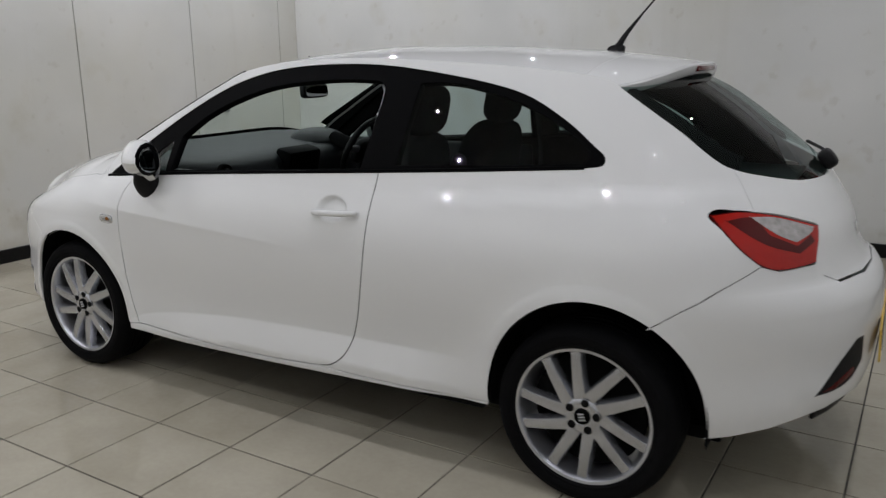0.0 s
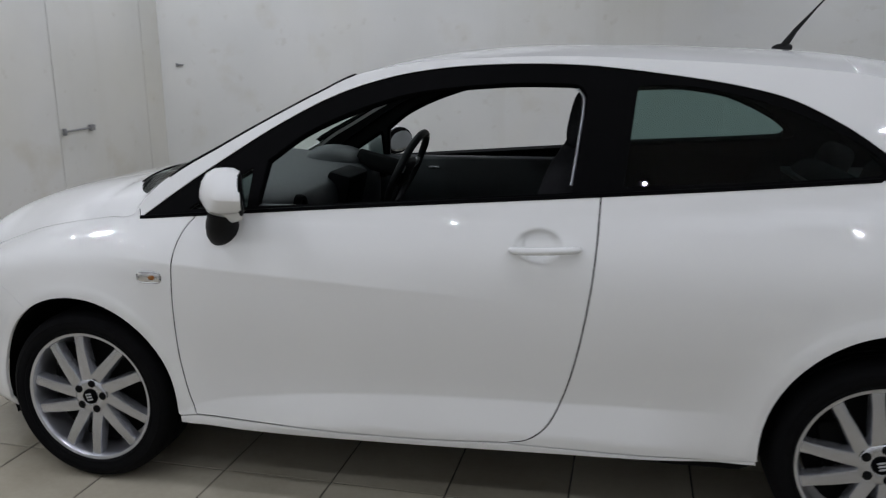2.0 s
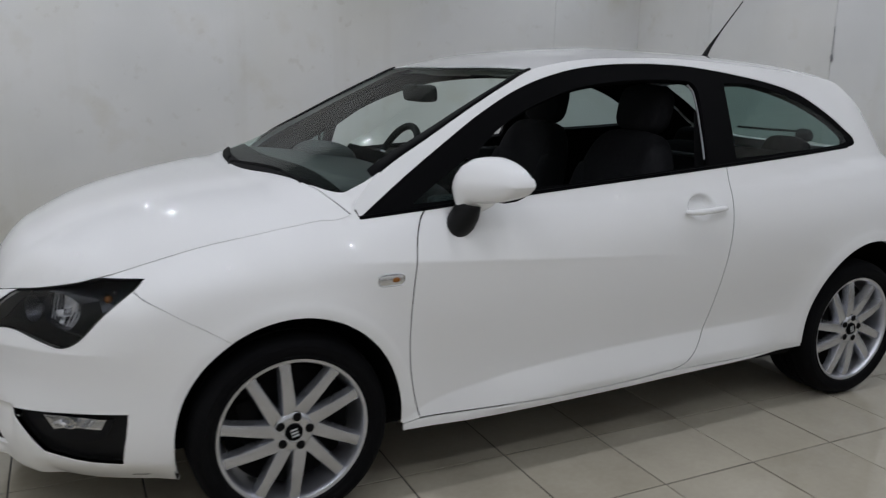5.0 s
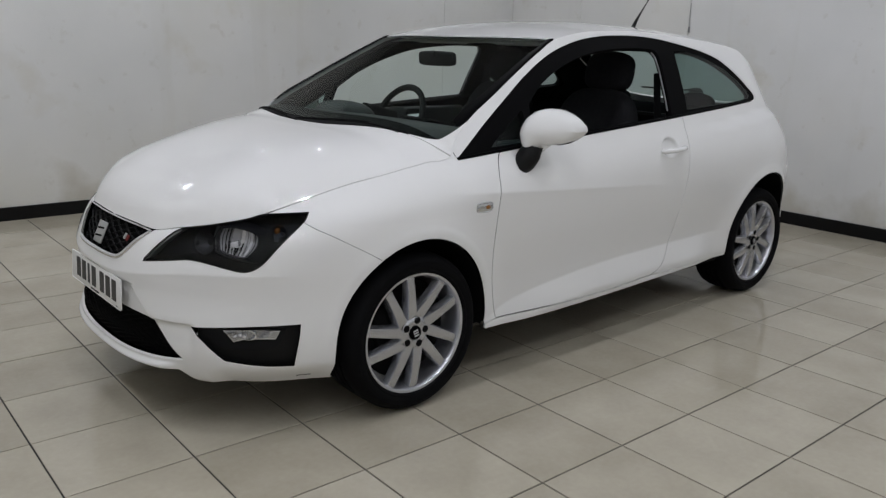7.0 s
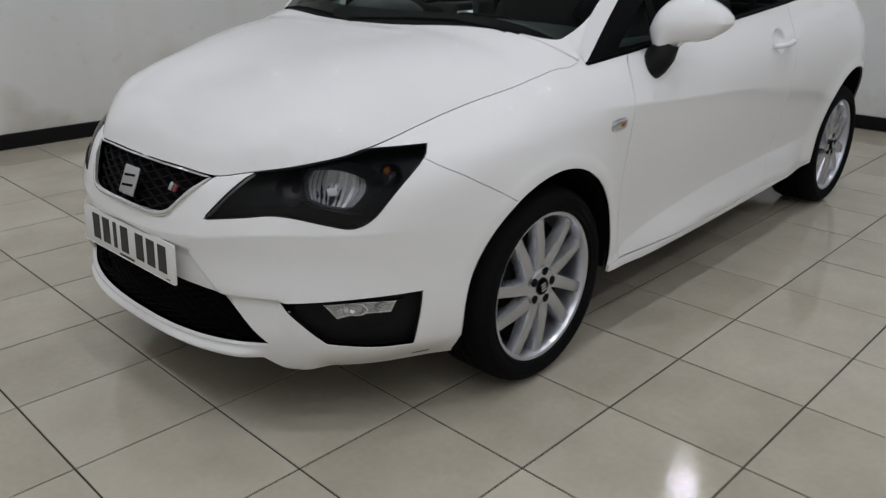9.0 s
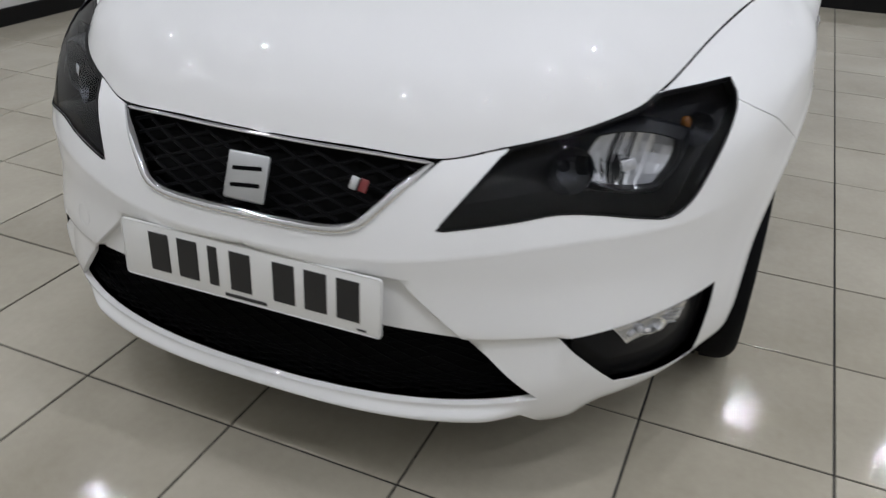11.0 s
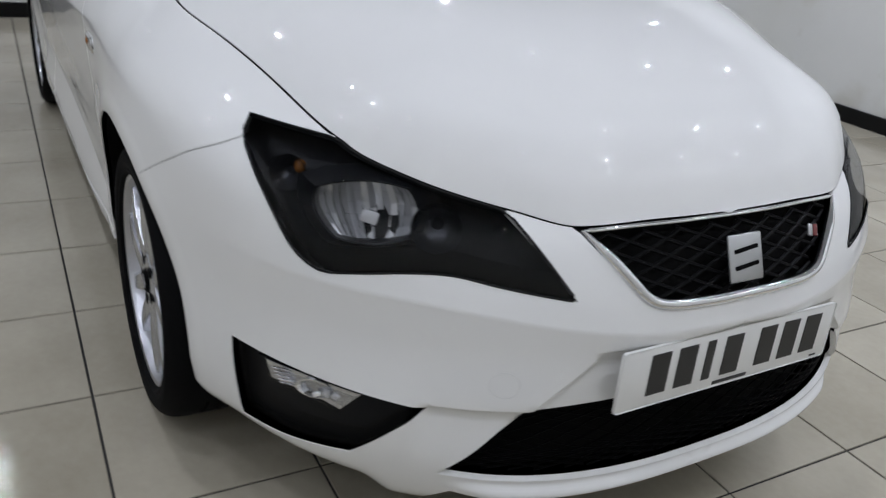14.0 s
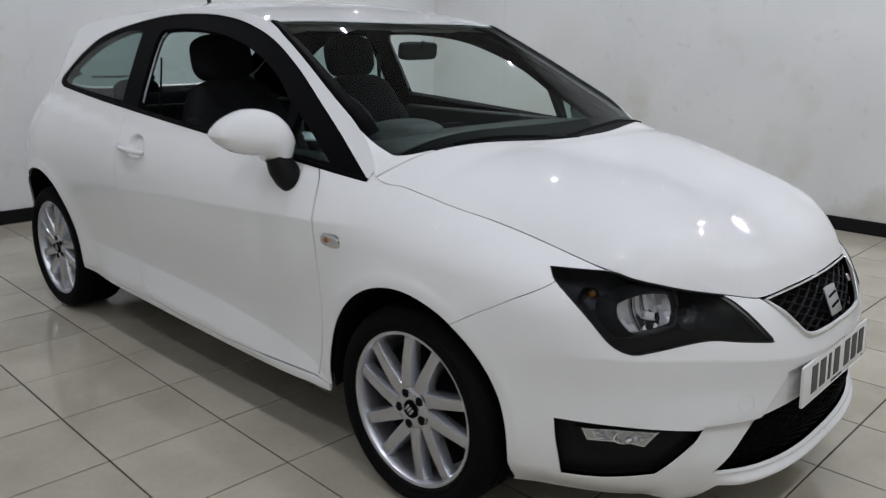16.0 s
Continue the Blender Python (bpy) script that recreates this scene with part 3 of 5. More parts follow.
    for sd in sides:
        k = sum(len(v) for v in out_v)
        out_v.append(Va * (1, sd, 1)); out_n.append(Na * (1, sd, 1))
        out_f += [[k + i for i in (f if sd > 0 else f[::-1])] for f in Fa]
    return np.concatenate(out_v), np.concatenate(out_n), out_f


def panel(name, mat, parent, patch, loop, label="", sides=(1,), **kw):
    v, n, f = skin(patch, loop, sides=sides, **kw)
    return mesh_object(name, v, f, mat, parent, label, normals=n)


def flank(*pts):
    """Design points of the flank by (x, z[, corner]) to (s, z)."""
    return [(s_at_x(p[0], p[1]), *p[1:]) for p in pts]


def nose_pts(*pts):
    return [(s_at_y(p[0], p[1]), *p[1:]) for p in pts]


def tail_pts(*pts):
    return [(s_at_y(p[0], p[1], False), *p[1:]) for p in pts]


def edge_run(s0, s1, n):
    return [(s, float(edge_z(s))) for s in np.linspace(s0, s1, n)]


def cat(*runs):
    out = []
    for r in runs:
        for p in np.array([q[:2] for q in r]):
            if not out or np.hypot(*(p - out[-1])) > 1e-4:
                out.append(p)
    if np.hypot(*(out[0] - out[-1])) < 1e-4:
        out.pop()
    return np.array(out)


# ---- outlines ----
def arch(cx, cz, a, b, t0, t1, n=40):
    return [(s_at_x(cx + a * math.cos(t), cz + b * math.sin(t)), cz + b * math.sin(t)) for t in np.linspace(radians(t0), radians(t1), n)]


_top = [(s, float(edge_z(s)) - .0006) for s in np.linspace(s_at_x(.49, .7625), s_at_x(.695, .708), 14)]
HEADLAMP = curve(flank((.378, .777, 1)) + [(*_top[0], 1)] + _top[1:-1] + [(*_top[-1], 1)] + nose_pts((.325, .593, 1), (.38, .602), (.44, .612))
                 + flank((.715, .622), (.68, .618), (.628, .603), (.59, .596), (.552, .616), (.512, .662), (.463, .710), (.410, .750, 1)), True)
GRILLE = [(.0, .578), (.10, .578), (.17, .581), (.205, .592), (.232, .618), (.262, .650), (.299, .686, 1), (.20, .6902), (.10, .6912), (0, .6915, 1)]
INTAKE = [(0, .418, 1), (.15, .416), (.30, .409), (.388, .402, 1), (.448, .342), (.505, .280, 1), (.40, .268), (.25, .258), (.10, .252), (0, .251, 1)]
FOG = curve(flank((.742, .402, 1), (.60, .412), (.445, .413, 1), (.455, .34), (.466, .262, 1), (.56, .270), (.66, .290, 1), (.705, .345)), True)
WING_SEAM = curve(flank((.410, .750), (.343, .707), (.285, .673), (.232, .643), (.18, .611)))
DOOR_FRONT = [(-.402, .277), (-.380, .36), (-.362, .48), (-.360, .63), (-.370, .77), (-.382, .85), (-.405, .905), (-.432, .937)]
DOOR_REAR = [(-1.43, .282), (-1.49, .296), (-1.55, .345), (-1.595, .44), (-1.63, .57), (-1.66, .74), (-1.675, .88), (-1.682, 1.028)]
BELT = [(-.225, .918), (-.432, .937), (-.62, .953), (-1.08, .988), (-1.682, 1.028), (-2.04, 1.052), (-2.415, 1.078)]
FRAME_TOP = [(-.225, .918), (-.37, 1.020), (-.50, 1.105), (-.68, 1.215), (-.86, 1.303), (-1.04, 1.357), (-1.21, 1.382), (-1.39, 1.391), (-1.55, 1.389), (-1.68, 1.380), (-1.88, 1.354),
             (-2.05, 1.325), (-2.19, 1.287), (-2.33, 1.215), (-2.42, 1.152), (-2.465, 1.112), (-2.462, 1.088), (-2.415, 1.078)]
WINDOW = curve([(-.635, .972, 1), (-.655, 1.105, 1), (-.77, 1.187), (-.93, 1.258), (-1.11, 1.308), (-1.36, 1.334), (-1.57, 1.334), (-1.612, 1.325), (-1.628, 1.295), (-1.612, 1.15), (-1.597, 1.036, 1)], True)
QUARTER = curve([(-1.775, 1.326, 1), (-1.90, 1.327), (-2.04, 1.302), (-2.19, 1.256), (-2.33, 1.190), (-2.41, 1.135), (-2.425, 1.108), (-2.395, 1.092), (-1.745, 1.054, 1)], True)
QUARTERLIGHT = curve([(-.400, .954, 1), (-.600, .967, 1), (-.605, 1.082, 1), (-.51, 1.024)], True)
TAIL_LAMP = curve(flank((-2.79, .962, 1), (-2.86, .968), (-2.95, .950)) + tail_pts((.40, .905, 1), (.445, .84), (.47, .80, 1)) + flank((-2.985, .797), (-2.94, .815), (-2.88, .868), (-2.83, .920)), True)
BUMPER_SEAM = curve(flank((-2.665, .632), (-2.757, .693), (-2.848, .754), (-2.94, .815)))

FA, RA = (0.0, .30, .337, .362), (-2.492, .315, .350, .378)


def lin(a, b, n):
    return [tuple(np.array(a) + (np.array(b) - np.array(a)) * t) for t in np.linspace(0, 1, n)]


hl = HEADLAMP
i_tip = int(np.argmin(np.hypot(*(hl - np.array(flank((.378, .777))[0])).T)))
i_top = int(np.argmin(np.hypot(*(hl - np.array(_top[0])).T)))
i_low = int(np.argmin(np.hypot(*(hl - np.array(flank((.410, .750))[0])).T)))
i_in = int(np.argmin(np.hypot(*(hl - np.array(_top[-1])).T)))
grille_in = curve(nose_pts(*GRILLE), step=.01)
intake = curve(nose_pts(*INTAKE), step=.012)
ga = [p for p in nose_pts((0, .570), (.10, .570), (.175, .573), (.210, .585), (.240, .614), (.270, .647), (.305, .684))]
ga[0] = (S_NOSE, .570)
grille_edge = curve(ga, step=.01)
grille_in[0][0] = grille_in[-1][0] = S_NOSE
intake[0][0] = intake[-1][0] = S_NOSE
chin = curve([(S_NOSE, .229)] + nose_pts((.25, .230), (.40, .234), (.478, .240, 1), (.508, .199, 1)) + flank((.59, .186), (.45, .182), (.325, .185)))
front_arch_fwd = arch(*FA, 4, 58, 24)
front_arch_fwd = [(s_at_x(.327, .185), .185), (s_at_x(.336, .26), .26)] + front_arch_fwd
bumper_loop = cat(chin, front_arch_fwd, WING_SEAM[::-1], [tuple(hl[k]) for k in range(i_low, i_in - 1, -1)],
                  edge_run(s_at_x(.695, .708), s_at_y(.315, .69), 8), grille_edge[::-1], lin((S_NOSE, .570), (S_NOSE, .418), 10), intake, lin((S_NOSE, .251), (S_NOSE, .229), 14))
front_arch_up = arch(*FA, 58, 184, 50)
wing_loop = cat(list(hl[i_tip:i_top + 1])[::-1], [tuple(hl[k]) for k in range(len(hl) - 1, i_low - 1, -1)], WING_SEAM, front_arch_up, [(-.345, .268)], curve(DOOR_FRONT), curve(BELT[:2])[::-1],
                edge_run(-.212, s_at_x(.49, .7625), 48))
door_loop = cat(lin((-.402, .277), (-.9, .263), 20), curve([(-.9, .263), (-1.2, .268), (-1.43, .282)]), curve(DOOR_REAR), curve(BELT[1:5])[::-1], curve(DOOR_FRONT)[::-1])
rear_arch_fwd = arch(*RA, 122, -4.7, 56)
side_loop = cat(edge_run(-.214, s_at_x(-2.82, 1.081), 160), lin((s_at_x(-2.82, 1.081), float(edge_z(s_at_x(-2.82, 1.081)))), (s_at_x(-2.90, .962), .962), 8),
                [tuple(p) for p in curve(flank((-2.90, .962), (-2.86, .969), (-2.79, .964), (-2.83, .922), (-2.88, .870), (-2.94, .816)))],
                BUMPER_SEAM[::-1], rear_arch_fwd, [(-1.8, .2775), (-1.5, .279)], curve(DOOR_REAR), curve(BELT[4:]),
                curve(FRAME_TOP)[::-1])
frame_loop = cat(curve(BELT), curve(FRAME_TOP)[::-1])
sill_loop = cat([(-.345, .2675)], lin((-.402, .2755), (-.9, .2615), 16), curve([(-.9, .2615), (-1.2, .2665), (-1.43, .2795), (-1.52, .2785), (-1.8, .276), (-2.139, .285)]), curve([(-2.141, .272), (-1.9, .266), (-1.5, .254), (-1.1, .241), (-.7, .235), (-.345, .244)]))
rear_arch_aft = arch(*RA, 122, 183, 30)
rear_bumper_loop = cat(BUMPER_SEAM, flank((-2.985, .797)), tail_pts((.47, .798), (.45, .76), (.40, .735), (.20, .728)), lin((S_TAIL, .726), (S_TAIL, .365), 14),
                       tail_pts((.30, .362), (.5, .357)), flank((-3.08, .345), (-3.0, .320), (-2.9, .298), (-2.835, .292)), rear_arch_aft[::-1])
tailgate_loop = cat(lin((s_at_x(-2.82, 1.081), float(edge_z(s_at_x(-2.82, 1.081)))), (s_at_x(-2.90, .962), .962), 8), flank((-2.95, .952)),
                    tail_pts((.40, .907), (.445, .84), (.475, .795), (.455, .762), (.405, .738), (.20, .731)), lin((S_TAIL, .729), (S_TAIL, 1.02), 12),
                    edge_run(S_TAIL, s_at_x(-2.82, 1.081), 30))


def scuttle_x(y):
    return -.015 - .165 * (np.asarray(y) / .71) ** 2


def screen_top_x(y):
    return -.872 - .045 * (np.asarray(y) / .58) ** 2


def edge_xy(x0, x1, n):
    ss = np.linspace(edge_s(x0), edge_s(x1), n)
    p = body(ss, edge_z(ss))
    return [(a[0], a[1]) for a in p]


def row(fx, y0, y1, n):
    return [(float(fx(y)), float(y)) for y in np.linspace(y0, y1, n)]


def spoiler_seam(y):
    return -2.385 + .02 * (np.asarray(y) / .55) ** 2


def spoiler_end(y):
    return -2.605 + .105 * (np.asarray(y) / .54) ** 2.4


def meet(fx, lo=.2, hi=.8):
    """Where a crossing line of the upper skin meets its edge."""
    for _ in range(40):
        y = (lo + hi) / 2
        if float(edge_y(float(fx(y)))) > y:
            lo = y
        else:
            hi = y
    return lo


y_sc, y_st, y_ss, y_se = meet(scuttle_x), meet(screen_top_x), meet(spoiler_seam), meet(spoiler_end)
bonnet_xy = cat([(X_TIP, 0.0)], edge_xy(float(_gx[-1]), float(scuttle_x(y_sc)), 150), row(scuttle_x, y_sc, 0, 40), lin((float(scuttle_x(0)), 0), (X_TIP, 0), 20))
screen_xy = cat(edge_xy(float(scuttle_x(y_sc)) - .002, float(screen_top_x(y_st)), 60), row(screen_top_x, y_st, 0, 30), lin((float(screen_top_x(0)), 0), (float(scuttle_x(0)) - .002, 0), 20),
                row(lambda y: scuttle_x(y) - .002, 0, y_sc, 40))
roof_xy = cat(edge_xy(float(screen_top_x(y_st)), float(spoiler_seam(y_ss)), 100), row(spoiler_seam, y_ss, 0, 30), lin((float(spoiler_seam(0)), 0), (float(screen_top_x(0)), 0), 30),
              row(screen_top_x, 0, y_st, 30))
spoiler_xy = cat(edge_xy(float(spoiler_seam(y_ss)), float(spoiler_end(y_se)), 16), row(spoiler_end, y_se, 0, 30), lin((float(spoiler_end(0)), 0), (float(spoiler_seam(0)), 0), 8), row(spoiler_seam, 0, y_ss, 30))
rear_glass_xy = cat(edge_xy(-2.47, float(_gx[0]), 60), lin((float(_gx[0]), 0), (-2.47, 0), 20), row(lambda y: -2.47 + 0 * y, 0, float(edge_y(-2.47)), 20))


# ---- the car ----
car = tagged(new("car"), "white three-door hatchback with silver alloy wheels on the tiled floor", "car")
BOTH = (1, -1)
crease_pts = [(x, .79 + .063 * (x + .39) + d) for x in np.arange(-1.7, -.05, .014) for d in (-.006, 0, .006)]
crease_pts += [(x, float(flare_z(x)) + d) for x in np.arange(-2.1, -.36, .014) for d in (-.006, 0, .006)]
lip_ring = {cx: [(s_at_x(cx + a * k * math.cos(t), cz + b * k * math.sin(t)), cz + b * k * math.sin(t)) for k in (1.045, 1.10, 1.115, 1.13, 1.148) for t in np.linspace(radians(-8), radians(188), 110)] for cx, cz, a, b in (FA, RA)}
grip_pts = [(-1.515 + r * .058 * math.cos(a), .890 + r * .040 * math.sin(a)) for r in (.3, .55, .72, .85, .95, 1.05, 1.15, 1.3) for a in np.linspace(0, 2 * math.pi, 32, endpoint=False)]
for sd in BOTH:
    one = (sd,)
    panel("front_wing", M_PAINT, car, body, wing_loop, sides=one, step=.02, extra=crease_pts + lip_ring[FA[0]], gap=.0013, flange=.003)
    door = panel("door", M_PAINT, car, body, door_loop, sides=one, step=.02, extra=crease_pts + grip_pts, gap=.0032, flange=.003, label="white car door with lowered window")
    panel("side_panel", M_PAINT, car, body, side_loop, sides=one, flange=.003, gap=.0016, step=.025, extra=[p for p in crease_pts if p[0] < -1.55] + lip_ring[RA[0]])
    panel("sill", M_PAINT, car, body, sill_loop, sides=one, lift=.001, step=.02)
    panel("window_frame", M_BLACK_GLOSS, car, body, frame_loop, sides=one, holes=(WINDOW, QUARTER, QUARTERLIGHT), lift=-.004, flange=.03, label="gloss black window surround")
    panel("quarter_window", M_PRIVACY, car, body, QUARTER, sides=one, lift=-.006, flange=0, gap=-.004, label="dark tinted rear quarter window")
    panel("quarterlight", M_PRIVACY, car, body, QUARTERLIGHT, sides=one, lift=-.007, flange=0, gap=-.003)
step_pts = []
for d in (-.006, -.002, .003, .008, .013):
    step_pts += [(S_MID - (.252 + .83 * (.497 - z) - d) * .85 / .86, z) for z in np.linspace(.402, .496, 20)]
for d in (-.003, .001, .0055, .010, .014):
    step_pts += [(S_MID - f * .85 / .86, .516 - .072 * f + d) for f in np.arange(.004, .250, .007)]
brow_pts = [(S_MID - f * .85 / .86, float(brow_z(f)) + d) for f in np.arange(.004, 1.0, .012) for d in (-.014, -.005, 0, .005, .014)]
fold_pts = [(S_MID - f * .85 / .86, z) for f in np.arange(.345, .52, .008) for z in (.4025, .406, .4095, .413)]
lip_pts = [(S_MID - f * .85 / .86, .2485 + .105 * f * f + d) for f in np.arange(.004, .60, .010) for d in (-.022, -.018, -.014, -.010, -.006, -.002, .002)]
panel("front_bumper", M_PAINT, car, body, bumper_loop, sides=BOTH, holes=(FOG,), centre=("u", S_NOSE), step=.018, flange=.012, gap=.0002, extra=step_pts + lip_pts + fold_pts + brow_pts + lip_ring[FA[0]], label="white front bumper with a small scuff")
panel("rear_bumper", M_PAINT, car, body, rear_bumper_loop, sides=BOTH, centre=("u", S_TAIL), extra=lip_ring[RA[0]], flange=.004, gap=.0016)
panel("tailgate", M_PAINT, car, body, tailgate_loop, sides=BOTH, centre=("u", S_TAIL))
lead_pts = [(a - d, b) for d in (.005, .011, .018, .027, .038) for a, b in edge_xy(float(_gx[-1]), .70, 40)]
panel("bonnet", M_PAINT, car, top, bonnet_xy, sides=BOTH, extra=lead_pts, centre=("v", 0), gap=.0012, step=.022, flange=.008)
panel("roof", M_PAINT, car, top, roof_xy, sides=BOTH, centre=("v", 0), gap=.001)
panel("spoiler", M_PAINT, car, top, spoiler_xy, sides=BOTH, centre=("v", 0), flange=.03)
spoiler_lip = bmesh.new()
lip_rows = []
for y in np.linspace(-y_se, y_se, 41):
    e = top(float(spoiler_end(abs(y))), y)
    k = 1 - .22 * (abs(y) / y_se) ** 4
    lip_rows.append([spoiler_lip.verts.new(e + np.array(d)) for d in ((0, 0, -.0005), (-.004, 0, -.006), (.004, 0, -.030 * k), (.014, 0, -.040 * k), (.085, 0, -.030 * k))])
for p, q in zip(lip_rows, lip_rows[1:]):
    for j in range(4):
        spoiler_lip.faces.new((p[j], p[j + 1], q[j + 1], q[j]))
bmesh.ops.recalc_face_normals(spoiler_lip, faces=spoiler_lip.faces)
part("spoiler_edge", spoiler_lip, M_PAINT, car, "white rounded rear edge of the roof spoiler")
screen = panel("windscreen", M_GLASS, car, top, screen_xy, sides=BOTH, centre=("v", 0), flange=0, gap=.003, lift=-.003, step=.04)
# the white pillar foot rounds off the lower corner of the screen
corner = [np.array((-.31, float(edge_y(-.31)))), np.array((-.190, .706)), np.array((float(scuttle_x(.585)) - .002, .585))]
foot = cat([(x, float(edge_y(x)) + .001) for x in np.linspace(float(scuttle_x(y_sc)) - .002, -.31, 26)],
           [tuple((1 - u) ** 2 * corner[0] + 2 * u * (1 - u) * corner[1] + u * u * corner[2]) for u in np.linspace(.02, 1, 24)],
           row(lambda y: scuttle_x(y) - .002, .594, y_sc - .004, 14))
for sd in BOTH:
    panel("pillar_foot", M_PAINT, car, top, foot, sides=(sd,), lift=.003, flange=.006, gap=0, step=.02)
panel("rear_window", M_PRIVACY, car, rear_top, rear_glass_xy, sides=BOTH, centre=("v", 0), flange=0, lift=-.004, step=.04, label="tinted rear window")

# dark inner skin behind the outer panels, with the door cards facing in
shell_loop = cat(edge_run(s_at_x(.30, .80), s_at_x(-2.80, 1.08), 120), flank((-2.86, .95), (-2.88, .80), (-2.80, .66)), arch(*RA, 120, -10, 40), [(-2.1, .22), (-.36, .22)], arch(*FA, 186, 40, 40))
for sd in BOTH:
    panel("inner_shell", M_SHELL, car, body, shell_loop, sides=(sd,), holes=(grow(WINDOW, .004), grow(QUARTER, .004), grow(QUARTERLIGHT, .002)), lift=-.020, flange=0, step=.03, gap=.012)
    strip = [body(*p) + np.array((0.004, -.022, 0)) for p in curve([(-1.600, 1.05), (-1.612, 1.15), (-1.624, 1.29), (-1.605, 1.318)])]
    part("window_guide", sweep([p * (1, sd, 1) for p in strip], .0040, 6), M_STEEL, car, "light grey window guide strip")
    part("belt_moulding", sweep([body(*p) * (1, sd, 1) for p in curve(BELT, step=.03)], .0055, 6, flat=1.4), M_BLACK_GLOSS, car)
panel("bonnet_lining", M_SHELL, car, top, bonnet_xy, sides=BOTH, centre=("v", 0), lift=-.022, flange=0, gap=.016, step=.04)
panel("headlining", M_LINER, car, top, roof_xy, sides=BOTH, centre=("v", 0), lift=-.035, flange=0, gap=.004, step=.06, label="pale grey cloth headlining")
part("underbody", rbox(1.78, 1.32, .06, .01, m=Matrix.Translation((-1.235, 0, .225))), M_SHELL, car)
part("underbody", rbox(3.3, 1.10, .05, .01, m=Matrix.Translation((-1.2, 0, .210))), M_SHELL, car)
part("engine_bay", rbox(.70, 1.0, .36, .03, m=Matrix.Translation((.25, 0, .41))), M_SHELL, car)
part("engine_bay_top", rbox(.40, .75, .10, .03, m=Matrix.Translation((.27, 0, .70))), M_SHELL, car)


def wheel_well(cx, cz, a, b, sd, t0, t1):
    bm = bmesh.new()
    angs = np.linspace(radians(t0), radians(t1), 36)
    rings = []
    for y, k in ((None, 1.0), (.77, 1.03), (.50, 1.03)):
        ring = []
        for t in angs:
            x, z = cx + a * k * math.cos(t), cz + b * k * math.sin(t)
            yy = float(body(s_at_x(x, z), z)[1]) - .012 if y is None else y
            ring.append(bm.verts.new((x, sd * yy, z)))
        rings.append(ring)
    for p, q in zip(rings, rings[1:]):
        for i in range(len(angs) - 1):
            bm.faces.new((p[i], p[i + 1], q[i + 1], q[i]))
    bm.faces.new(rings[-1])
    part("wheel_arch_liner", bm, M_SHELL, car)


for sd in BOTH:
    wheel_well(*FA[:2], FA[2] - .004, FA[3] - .004, sd, -16, 186)
    wheel_well(*RA[:2], RA[2] - .004, RA[3] - .004, sd, -6, 188)


